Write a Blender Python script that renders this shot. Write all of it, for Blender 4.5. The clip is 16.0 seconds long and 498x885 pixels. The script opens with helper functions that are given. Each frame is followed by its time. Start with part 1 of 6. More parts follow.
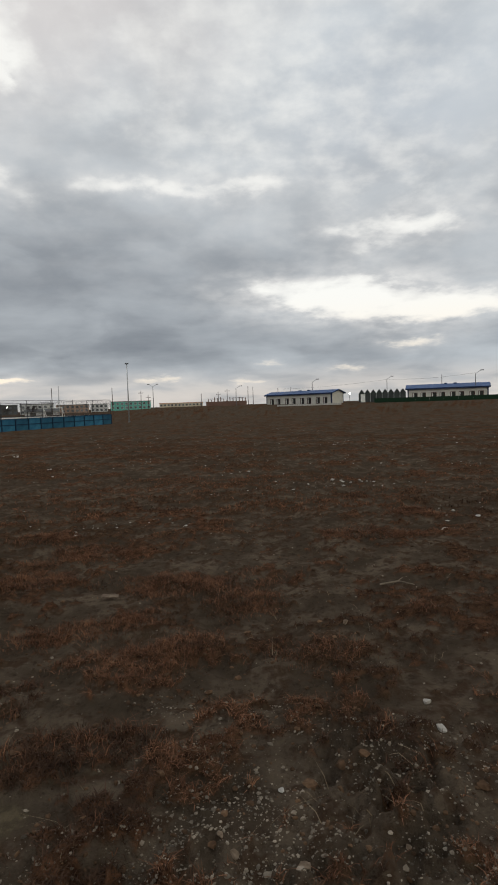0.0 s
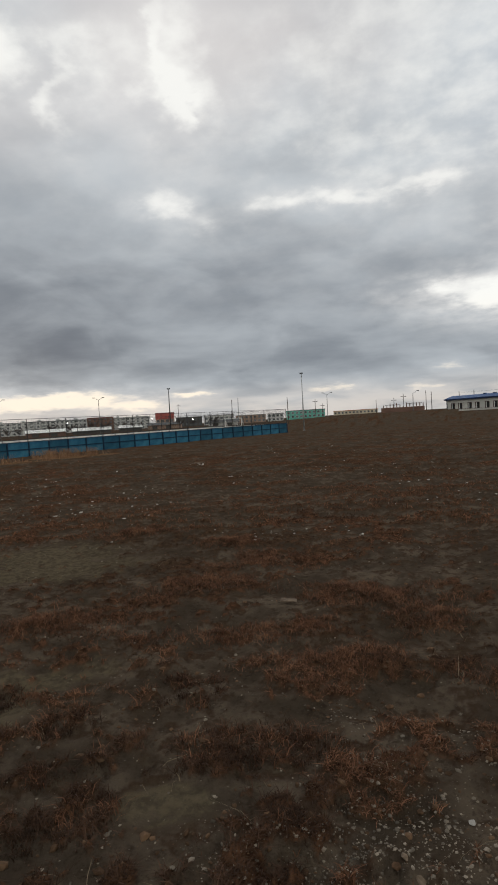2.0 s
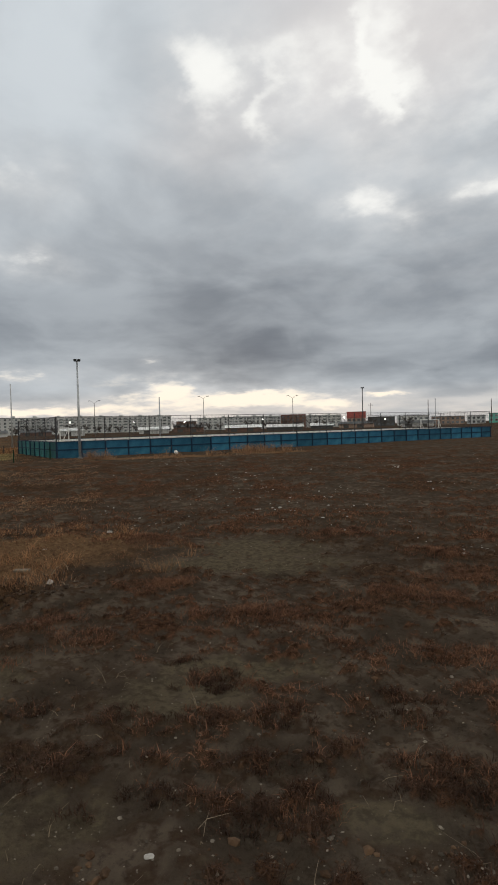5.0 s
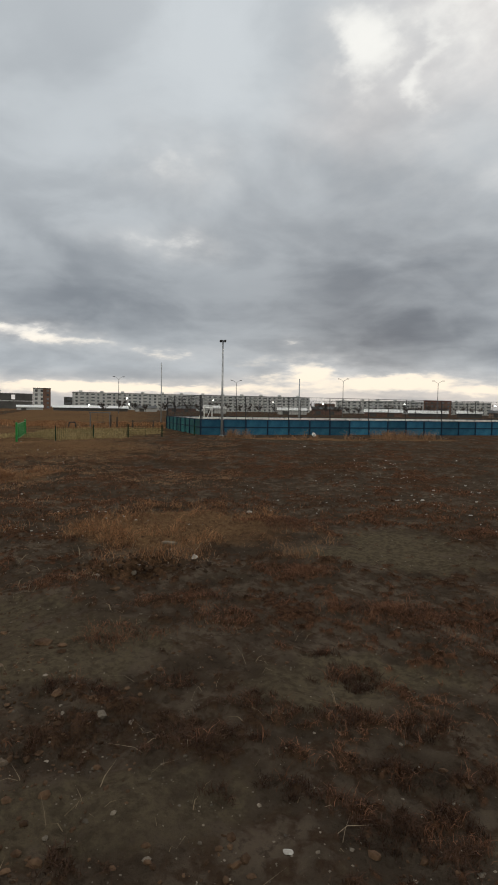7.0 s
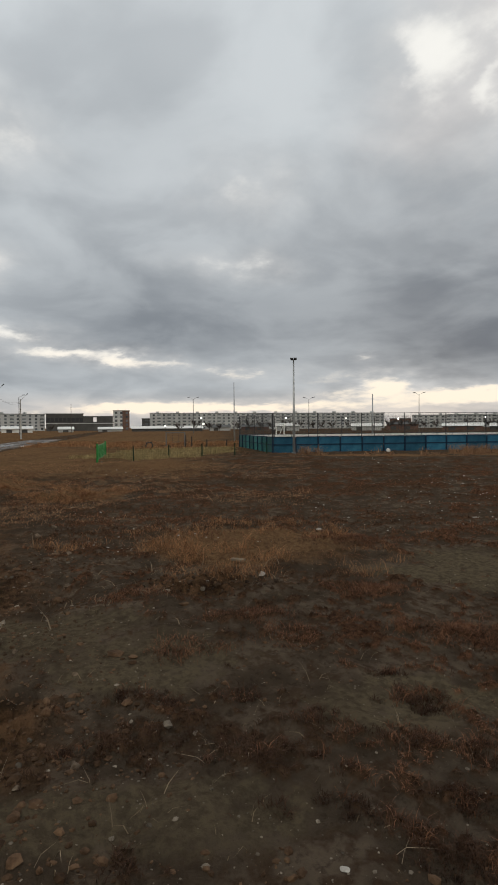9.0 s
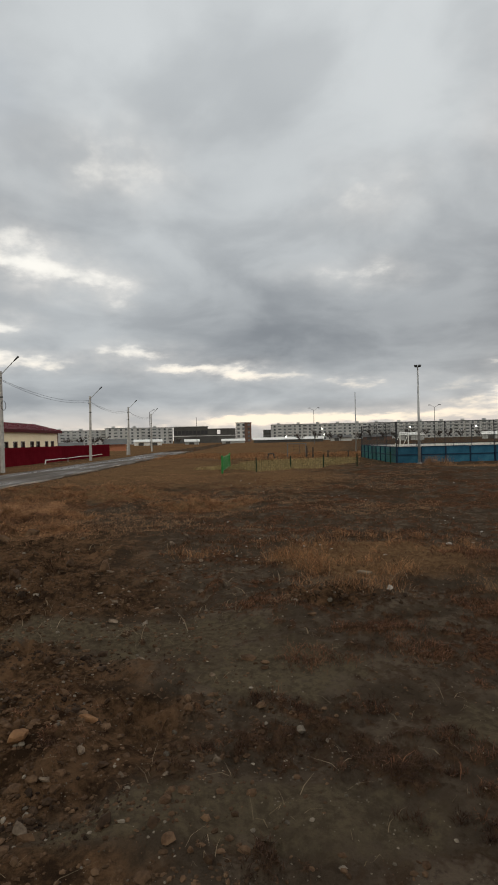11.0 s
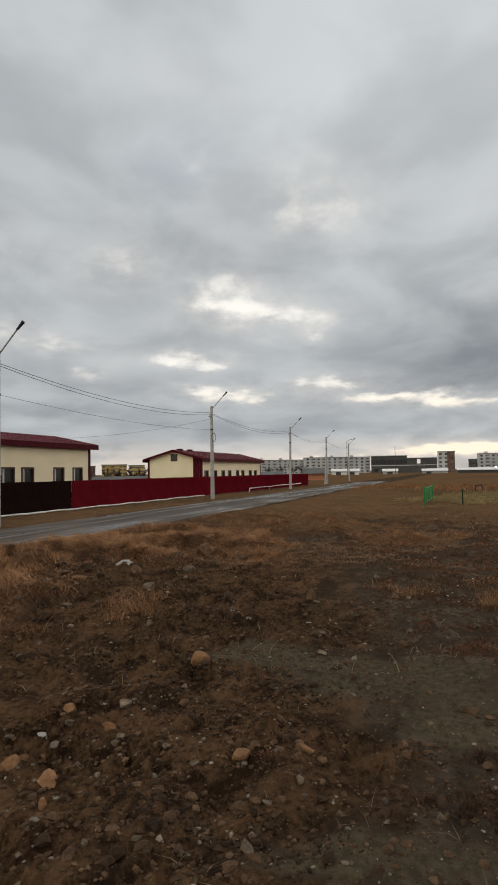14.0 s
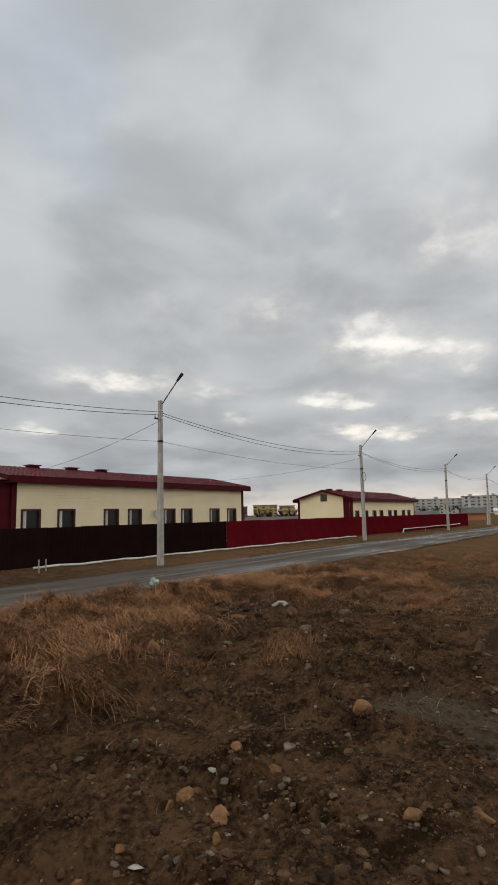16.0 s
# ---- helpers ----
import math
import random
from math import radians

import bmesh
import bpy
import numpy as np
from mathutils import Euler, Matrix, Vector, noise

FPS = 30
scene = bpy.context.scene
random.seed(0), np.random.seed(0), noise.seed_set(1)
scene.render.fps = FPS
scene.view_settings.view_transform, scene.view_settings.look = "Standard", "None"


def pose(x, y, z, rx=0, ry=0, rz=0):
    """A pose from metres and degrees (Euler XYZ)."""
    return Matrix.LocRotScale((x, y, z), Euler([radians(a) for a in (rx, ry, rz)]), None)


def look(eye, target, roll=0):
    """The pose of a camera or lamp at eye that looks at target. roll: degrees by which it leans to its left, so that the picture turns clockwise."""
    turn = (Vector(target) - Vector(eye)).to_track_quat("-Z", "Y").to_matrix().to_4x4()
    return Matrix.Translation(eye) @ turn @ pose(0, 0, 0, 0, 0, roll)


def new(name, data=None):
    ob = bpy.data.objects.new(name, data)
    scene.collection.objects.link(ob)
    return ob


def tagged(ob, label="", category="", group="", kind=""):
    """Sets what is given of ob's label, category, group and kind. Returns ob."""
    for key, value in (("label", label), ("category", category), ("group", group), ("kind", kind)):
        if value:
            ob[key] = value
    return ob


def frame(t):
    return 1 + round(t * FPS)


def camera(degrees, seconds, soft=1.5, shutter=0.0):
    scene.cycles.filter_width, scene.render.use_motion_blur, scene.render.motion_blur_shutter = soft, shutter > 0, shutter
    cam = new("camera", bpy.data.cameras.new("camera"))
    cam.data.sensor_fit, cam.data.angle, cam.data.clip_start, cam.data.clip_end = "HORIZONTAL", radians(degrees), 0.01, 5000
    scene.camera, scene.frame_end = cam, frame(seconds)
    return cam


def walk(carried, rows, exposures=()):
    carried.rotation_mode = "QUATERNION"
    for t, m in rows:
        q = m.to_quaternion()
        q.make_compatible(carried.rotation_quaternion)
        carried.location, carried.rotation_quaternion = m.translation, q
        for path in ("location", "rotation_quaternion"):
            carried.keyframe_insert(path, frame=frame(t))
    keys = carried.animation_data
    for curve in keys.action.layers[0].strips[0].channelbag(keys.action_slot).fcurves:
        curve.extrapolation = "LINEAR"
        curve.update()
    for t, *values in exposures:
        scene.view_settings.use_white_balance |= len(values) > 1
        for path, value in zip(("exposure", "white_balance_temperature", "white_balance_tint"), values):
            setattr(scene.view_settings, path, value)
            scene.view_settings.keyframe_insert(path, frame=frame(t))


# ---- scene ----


def turn(yaw, pitch, roll):
    """Yaw to the left, pitch upwards, lean to the left, in degrees."""
    return pose(0, 0, 0, 0, 0, yaw) @ pose(0, 0, 0, 90 + pitch) @ pose(0, 0, 0, 0, 0, roll)


cam = camera(47.40, 16.0, soft=1.8)
EXPOSURES = [(0.0, 0.0, 6500, 10), (4.0, 0.0, 6500, 10), (6.3, 0.10, 6540, 10), (6.6, 0.08, 6550, 10), (7.1, 0.0, 6560, 10), (8.5, 0.0, 6600, 10), (12.0, 0.05, 6760, 10), (16.0, 0.06, 6780, 11)]
PATH = [
    (0.0, pose(0.123, 0.124, 1.698) @ turn(0.00, -3.86, -1.88)),
    (0.5, pose(0.117, 0.097, 1.696) @ turn(4.65, -2.74, -2.54)),
    (1.0, pose(0.112, 0.094, 1.693) @ turn(8.47, -3.02, -2.67)),
    (1.5, pose(0.120, 0.093, 1.692) @ turn(13.24, -2.93, -2.54)),
    (2.0, pose(0.109, 0.121, 1.692) @ turn(17.45, -2.27, -3.38)),
    (2.5, pose(0.088, 0.142, 1.689) @ turn(19.08, -2.15, -2.90)),
    (3.0, pose(0.035, 0.138, 1.697) @ turn(21.56, -1.02, -1.82)),
    (3.5, pose(-0.006, 0.134, 1.699) @ turn(26.20, -1.23, -2.33)),
    (4.0, pose(-0.043, 0.094, 1.713) @ turn(29.51, -1.85, -1.47)),
    (4.2, pose(-0.049, 0.083, 1.718) @ turn(30.57, -1.52, -1.57)),
    (6.3, pose(-0.201, 0.000, 1.803) @ turn(43.38, -3.57, -0.83)),
    (6.5, pose(-0.214, -0.002, 1.808) @ turn(42.73, -3.47, -0.47)),
    (7.0, pose(-0.218, 0.037, 1.808) @ turn(50.21, -3.35, 0.91)),
    (7.5, pose(-0.221, 0.109, 1.795) @ turn(52.52, -2.44, -0.16)),
    (8.0, pose(-0.184, 0.124, 1.796) @ turn(51.89, -0.91, -0.48)),
    (8.5, pose(-0.145, 0.106, 1.806) @ turn(53.68, -0.14, -0.61)),
    (9.0, pose(-0.088, 0.067, 1.816) @ turn(57.64, -1.61, -0.47)),
    (9.2, pose(-0.070, 0.052, 1.818) @ turn(59.35, -0.53, -0.80)),
    (11.3, pose(0.051, -0.064, 1.858) @ turn(72.32, -0.02, -0.84)),
    (11.5, pose(0.076, -0.080, 1.871) @ turn(74.21, 0.49, -0.49)),
    (12.0, pose(0.049, -0.097, 1.880) @ turn(76.90, 0.89, -0.95)),
    (12.5, pose(0.041, -0.122, 1.875) @ turn(80.98, 2.13, -0.29)),
    (13.0, pose(0.068, -0.115, 1.878) @ turn(81.63, 2.37, -1.03)),
    (13.5, pose(0.053, -0.155, 1.884) @ turn(85.56, 2.92, -0.67)),
    (14.0, pose(0.024, -0.163, 1.879) @ turn(89.39, 3.01, -0.99)),
    (14.5, pose(0.038, -0.170, 1.884) @ turn(92.68, 5.63, -1.65)),
    (15.0, pose(0.125, -0.186, 1.912) @ turn(96.99, 5.87, -1.31)),
    (15.5, pose(0.132, -0.191, 1.914) @ turn(100.63, 6.76, -1.46)),
    (16.0, pose(0.129, -0.213, 1.906) @ turn(104.25, 7.31, -1.22)),
]
walk(cam, PATH, EXPOSURES)

# ---------------------------------------------------------------- sky and light
SUN_AZ, SUN_EL = 40.0, 7.0


def build_world():
    world = bpy.data.worlds.new("overcast_evening_sky")
    scene.world = world
    world.use_nodes = True
    nt = world.node_tree
    nt.nodes.clear()
    N, link = nt.nodes.new, nt.links.new

    def math_node(op, a, b=None, c=None, clamp=False):
        n = N("ShaderNodeMath")
        n.operation, n.use_clamp = op, clamp
        for k, v in enumerate((a, b, c)):
            if v is None:
                continue
            if isinstance(v, (int, float)):
                n.inputs[k].default_value = v
            else:
                link(v, n.inputs[k])
        return n.outputs[0]

    def ramp(value, lo, hi, to_lo=0.0, to_hi=1.0, smooth=True):
        n = N("ShaderNodeMapRange")
        n.interpolation_type = "SMOOTHSTEP" if smooth else "LINEAR"
        link(value, n.inputs[0])
        for k, v in zip((1, 2, 3, 4), (lo, hi, to_lo, to_hi)):
            n.inputs[k].default_value = v
        return n.outputs[0]

    def noise_node(vec, scale, detail=5, rough=0.55):
        n = N("ShaderNodeTexNoise")
        link(vec, n.inputs["Vector"])
        n.inputs["Scale"].default_value, n.inputs["Detail"].default_value, n.inputs["Roughness"].default_value = scale, detail, rough
        return n

    def mix(fac, a, b):
        n = N("ShaderNodeMix")
        n.data_type = "RGBA"
        for k, v in ((0, fac), (6, a), (7, b)):
            if isinstance(v, (int, float, tuple)):
                n.inputs[k].default_value = v
            else:
                link(v, n.inputs[k])
        return n.outputs[2]

    tc = N("ShaderNodeTexCoord").outputs["Generated"]
    sep = N("ShaderNodeSeparateXYZ")
    link(tc, sep.inputs[0])
    x, y, z = sep.outputs
    az = math_node("MULTIPLY", math_node("ARCTAN2", math_node("MULTIPLY", x, -1.0), y), 57.2958)
    el = math_node("MULTIPLY", math_node("ARCSINE", math_node("MINIMUM", math_node("MAXIMUM", z, -1.0), 1.0)), 57.2958)
    # cloud deck: directions laid onto a flat layer overhead
    depth = math_node("ADD", math_node("MAXIMUM", z, 0.0), 0.25)
    plane = N("ShaderNodeCombineXYZ")
    link(math_node("DIVIDE", x, depth), plane.inputs[0])
    link(math_node("DIVIDE", y, depth), plane.inputs[1])
    plane = plane.outputs[0]
    big = noise_node(plane, 1.1, 3, 0.45).outputs[0]
    mid = noise_node(plane, 2.6, 7, 0.50)
    mid.inputs["Distortion"].default_value = 0.35
    mid = mid.outputs[0]
    warp = noise_node(plane, 5.5, 6, 0.55).outputs["Color"]
    # warped place on the sky dome, in degrees
    pos = N("ShaderNodeCombineXYZ")
    link(az, pos.inputs[0])
    link(el, pos.inputs[1])
    shift = N("ShaderNodeVectorMath")
    shift.operation = "SUBTRACT"
    link(warp, shift.inputs[0])
    shift.inputs[1].default_value = (0.5, 0.5, 0.5)
    amount = N("ShaderNodeVectorMath")
    amount.operation = "MULTIPLY"
    link(shift.outputs[0], amount.inputs[0])
    flat = N("ShaderNodeCombineXYZ")
    wob = ramp(el, 2.0, 30.0, 2.0, 9.0, False)
    link(math_node("MULTIPLY", wob, 1.5), flat.inputs[0])
    link(math_node("MULTIPLY", wob, 0.65), flat.inputs[1])
    link(flat.outputs[0], amount.inputs[1])
    place = N("ShaderNodeVectorMath")
    link(pos.outputs[0], place.inputs[0])
    link(amount.outputs[0], place.inputs[1])
    place = place.outputs[0]

    def spots(rows, wide=1.0, inner=0.1, outer=2.1):
        total = None
        for a, e, w, h, gain in rows:
            w, h = w * wide, h * wide
            n = N("ShaderNodeVectorMath")
            n.operation = "MULTIPLY_ADD"
            link(place, n.inputs[0])
            n.inputs[1].default_value = (1 / w, 1 / h, 0)
            n.inputs[2].default_value = (-a / w, -e / h, 0)
            d = N("ShaderNodeVectorMath")
            d.operation = "LENGTH"
            link(n.outputs[0], d.inputs[0])
            s = ramp(d.outputs["Value"], inner, outer, gain, 0.0)
            total = s if total is None else math_node("ADD", total, s)
        return total

    rifts_north = [(-7.0, 10.2, 4.6, 1.16, 1.10), (-12.3, 9.5, 5.2, 1.51, 1.20), (-17.8, 8.4, 3.5, 0.81, 0.90), (-1.8, 11.4, 2.9, 0.52, 0.70), (-21.6, 8.7, 4.1, 1.16, 0.90), (-13.5, 16.1, 4.6, 0.75, 0.50), (-18.2, 16.0, 2.9, 0.81, 0.50), (-13.0, 14.5, 2.3, 0.75, 0.35), (4.8, 20.3, 3.5, 0.58, 0.45), (-1.9, 20.3, 3.5, 0.52, 0.45), (22.4, 29.3, 3.2, 2.90, 0.35), (20.6, 33.2, 1.7, 3.48, 0.40), (23.1, 3.0, 2.3, 0.23, 0.70), (-0.1, 2.4, 2.3, 0.23, 0.60), (-2.1, 3.9, 1.7, 0.29, 0.50), (-10.0, 3.4, 2.3, 0.29, 0.60), (-16.3, 5.5, 2.3, 0.46, 0.70), (-5.6, 28.8, 18.6, 8.71, 0.42), (-18.1, 18.8, 8.7, 3.48, 0.20)]
    rifts_west = [(39.7, 30.8, 2.3, 2.90, 0.80), (37.2, 32.0, 3.2, 1.9, 0.50), (32.2, 31.5, 2.4, 1.7, 0.42), (24.0, 32.5, 0.75, 3.2, 0.48), (23.2, 28.8, 0.8, 1.5, 0.60), (34.0, 29.0, 0.8, 2.6, 0.26), (33.7, 28.1, 1.2, 2.90, 0.38), (22.7, 32.5, 1.5, 4.64, 0.42), (24.5, 29.8, 1.6, 2.32, 0.45), (22.3, 27.8, 0.6, 1.16, 0.50), (29.2, 31.2, 2.6, 2.61, 0.30), (23.9, 20.7, 1.7, 1.04, 0.60), (20.6, 18.9, 1.5, 0.75, 0.35), (10.5, 20.0, 3.5, 0.64, 0.65), (45.9, 6.8, 0.7, 0.29, 0.60), (43.9, 3.6, 1.6, 0.87, 0.90), (48.1, 3.1, 2.6, 0.52, 0.60), (35.1, 2.9, 5.2, 0.58, 1.00), (29.5, 2.0, 2.9, 0.41, 0.70), (22.6, 2.9, 1.7, 0.23, 0.60), (8.8, 2.8, 2.3, 0.41, 0.70)]
    rifts_low = [(32.0, 31.0, 13.0, 7.0, 0.12), (4.0, 31.0, 18.0, 8.0, 0.14), (70.5, 6.7, 1.0, 0.23, 0.60), (67.7, 6.1, 2.6, 0.29, 0.60), (58.8, 5.4, 2.3, 0.35, 0.60), (56.7, 15.9, 2.0, 0.70, 0.30), (54.6, 22.4, 1.5, 1.04, 0.35), (72.0, 1.8, 2.6, 0.29, 0.75), (67.4, 2.1, 2.3, 0.29, 0.75), (61.0, 1.8, 4.6, 0.29, 0.55), (49.2, 2.0, 5.8, 0.35, 0.45), (47.0, 4.9, 7.0, 0.70, 0.25), (74.4, 6.9, 3.5, 0.46, 0.40)]
    rifts_south = [(91.9, 17.8, 1.5, 1.28, 0.60), (89.5, 16.2, 2.6, 0.87, 0.90), (85.0, 15.5, 1.9, 0.52, 0.65), (82.6, 13.9, 0.9, 0.52, 0.35), (96.4, 11.6, 2.2, 0.46, 0.75), (92.6, 10.8, 1.5, 0.35, 0.50), (94.5, 8.4, 1.5, 0.46, 0.65), (90.9, 7.7, 2.6, 0.41, 0.80), (81.0, 8.7, 2.2, 0.46, 0.80), (75.0, 7.2, 2.9, 0.29, 0.65), (70.5, 6.5, 1.9, 0.29, 0.65), (58.9, 23.1, 1.7, 1.45, 0.30), (83.2, 26.4, 3.2, 1.45, 0.25), (79.8, 24.3, 1.5, 0.87, 0.35), (101.4, 20.9, 1.5, 1.16, 0.25), (60.5, 16.0, 2.3, 0.58, 0.30)]
    rifts_far = [(113.7, 21.2, 0.9, 0.87, 0.30), (104.0, 20.4, 1.9, 1.16, 0.22), (108.8, 12.7, 2.3, 0.46, 0.40), (116.2, 13.2, 2.9, 0.58, 0.50), (125.2, 8.3, 2.6, 0.52, 0.40), (121.2, 13.7, 2.3, 0.52, 0.30), (104.8, 9.8, 0.9, 0.46, 0.40), (94.7, 30.2, 2.3, 2.90, 0.20), (84.8, 25.0, 2.3, 1.16, 0.25), (80.5, 1.2, 7.0, 0.29, 0.40), (65.4, 2.1, 4.6, 0.29, 0.60)]
    rifts_sun = [(36.0, 2.6, 4.6, 0.62, 1.0), (43.6, 3.6, 1.7, 0.85, 0.8), (42.0, 2.2, 3.0, 0.45, 0.5), (28.0, 2.1, 2.4, 0.36, 0.6), (51.0, 2.0, 5.0, 0.4, 0.5), (58.5, 1.9, 4.0, 0.35, 0.5), (66.0, 1.7, 4.0, 0.3, 0.5)]
    thin_blue = [(-14, 27, 9, 5, .45), (122.2, 36.8, 4.1, 5.22, 0.80), (127.4, 41.0, 3.5, 3.48, 0.50), (95.7, 29.8, 4.1, 2.90, 0.40)]
    banks = [(42, 19, 11, 6, .35), (76, 14, 11, 5, .35), (14, 12.5, 17, 5.0, 1.05), (30, 9.5, 14, 4.5, .75), (46, 10.5, 14, 4, .95), (64, 10.5, 13, 4.5, .8), (36, 10, 8, 4, .4), (68, 24, 9, 6, .2), (22, 24.5, 9, 3.0, .25),
             (-14, 7.0, 12, 1.2, .6), (105, 4.5, 14, 1.2, .3), (12, 6.2, 18, 1.6, .7), (30, 6.0, 12, 1.5, .5), (92, 22, 10, 4, .25), (108, 17, 10, 3, .25)]
    bright, glow = None, None
    for rows, wide, gain in ((rifts_north, 1.0, 1.0), (rifts_west, 1.0, 1.0), (rifts_low, 1.2, 1.05), (rifts_south, 1.25, 1.15), (rifts_far, 1.3, 1.2), (rifts_sun, 1.0, 1.0)):
        c = math_node("MULTIPLY", spots(rows, wide, 0.0, 1.9), gain * 1.12)
        g = math_node("MULTIPLY", spots(rows, wide, 0.2, 3.6), gain)
        bright = c if bright is None else math_node("ADD", bright, c)
        glow = g if glow is None else math_node("ADD", glow, g)
    dark = spots(banks)
    # long thin streaks low over the horizon
    lie = N("ShaderNodeCombineXYZ")
    link(math_node("MULTIPLY", az, 0.075), lie.inputs[0])
    link(math_node("MULTIPLY", el, 0.42), lie.inputs[1])
    streak = noise_node(lie.outputs[0], 1.0, 5, 0.55).outputs[0]
    # grey of the deck
    tone = math_node("ADD", math_node("ADD", math_node("MULTIPLY", math_node("MULTIPLY", math_node("SUBTRACT", ramp(mid, 0.35, 0.65), 0.5), 0.55), ramp(el, 4.0, 22.0, 0.65, 1.0)), 0.26), math_node("MULTIPLY", ramp(big, 0.3, 0.7), 0.45))
    tone = math_node("ADD", math_node("MULTIPLY", tone, 0.40), ramp(el, 3.0, 34.0, 0.24, 0.40))
    # the deck facing the low sun lies unseen; boosted below to brighten the walls
    facing = math_node("ADD", math_node("MULTIPLY", x, 0.64), math_node("MULTIPLY", y, -0.77))
    tone = math_node("ADD", tone, ramp(el, 38.0, 80.0, 0.0, 0.30))
    tone = math_node("ADD", tone, math_node("MULTIPLY", math_node("SUBTRACT", streak, 0.5), ramp(el, 4.0, 16.0, 0.42, 0.0)))
    tone = math_node("SUBTRACT", tone, math_node("MULTIPLY", dark, 0.145), None, True)
    deck = mix(tone, (0.150, 0.173, 0.207, 1), (0.732, 0.785, 0.820, 1))
    sky = N("ShaderNodeTexSky")
    sky.sky_type, sky.sun_disc = "NISHITA", False
    sky.sun_elevation, sky.sun_rotation = radians(SUN_EL), radians(-SUN_AZ)
    clear = N("ShaderNodeVectorMath")
    clear.operation = "SCALE"
    link(sky.outputs[0], clear.inputs[0])
    clear.inputs["Scale"].default_value = 0.12
    thin = mix(0.006, deck, clear.outputs[0])
    peach = [(25, 33, 9, 6, .9), (8, 34, 9, 5, .6), (40, 27, 5, 3, .4)]
    thin = mix(math_node("MULTIPLY", spots(peach), 0.40), thin, (0.86, 0.74, 0.68, 1))
    thin = mix(math_node("MULTIPLY", spots(thin_blue), 0.45), thin, (0.44, 0.54, 0.68, 1))
    puff = noise_node(plane, 9.0, 5, 0.55).outputs[0]
    torn = math_node("ADD", bright, math_node("MULTIPLY", math_node("SUBTRACT", puff, 0.5), 1.6))
    torn = math_node("ADD", torn, math_node("MULTIPLY", math_node("SUBTRACT", streak, 0.5), ramp(el, 6.0, 18.0, 1.2, 0.2)))
    core = math_node("MULTIPLY", math_node("MULTIPLY", ramp(torn, 0.18, 1.35), ramp(bright, 0.04, 0.4)), ramp(el, 11.0, 25.0, 1.0, 0.78))
    halo = math_node("MULTIPLY", math_node("MULTIPLY", math_node("ADD", math_node("MULTIPLY", bright, 0.30), math_node("MULTIPLY", glow, 0.30)), ramp(puff, 0.30, 0.70, 0.55, 1.3)), math_node("MULTIPLY", ramp(el, 4.0, 14.0, 0.65, 1.0), ramp(el, 20.0, 30.0, 1.0, 0.62)))
    warm = mix(ramp(el, 2.0, 11.0), (1.05, 0.93, 0.76, 1), (0.97, 0.97, 0.93, 1))
    lifted = mix(math_node("MINIMUM", halo, 0.7), thin, mix(ramp(el, 0.3, 4.5), (0.88, 0.79, 0.70, 1), (0.83, 0.82, 0.80, 1)))
    lifted = mix(math_node("MULTIPLY", ramp(el, 0.8, 4.2, 0.55, 0.0), ramp(mid, 0.35, 0.6, 0.4, 1.0)), lifted, (0.84, 0.74, 0.64, 1))
    colour = mix(math_node("MINIMUM", core, 1.0), lifted, warm)
    # added warm tint and extra strength, only in the unseen sky opposite the sun
    tinted = N("ShaderNodeMix")
    tinted.data_type, tinted.blend_type = "RGBA", "MULTIPLY"
    link(ramp(facing, 0.05, 0.8), tinted.inputs[0])
    link(colour, tinted.inputs[6])
    tinted.inputs[7].default_value = (1.08, 0.97, 0.80, 1)
    bg = N("ShaderNodeBackground")
    link(tinted.outputs[2], bg.inputs[0])
    link(ramp(facing, 0.05, 0.9, 1.0, 2.3), bg.inputs[1])
    out = N("ShaderNodeOutputWorld")
    link(bg.outputs[0], out.inputs[0])


build_world()
sun = new("sun", bpy.data.lights.new("sun", "SUN"))
sun.data.energy, sun.data.angle, sun.data.color = 0.65, radians(25), (1.0, 0.84, 0.66)
sun.matrix_world = look((0, 0, 50), (50 * math.sin(radians(SUN_AZ)), -50 * math.cos(radians(SUN_AZ)), 50 - 50 * math.tan(radians(SUN_EL + 6))))


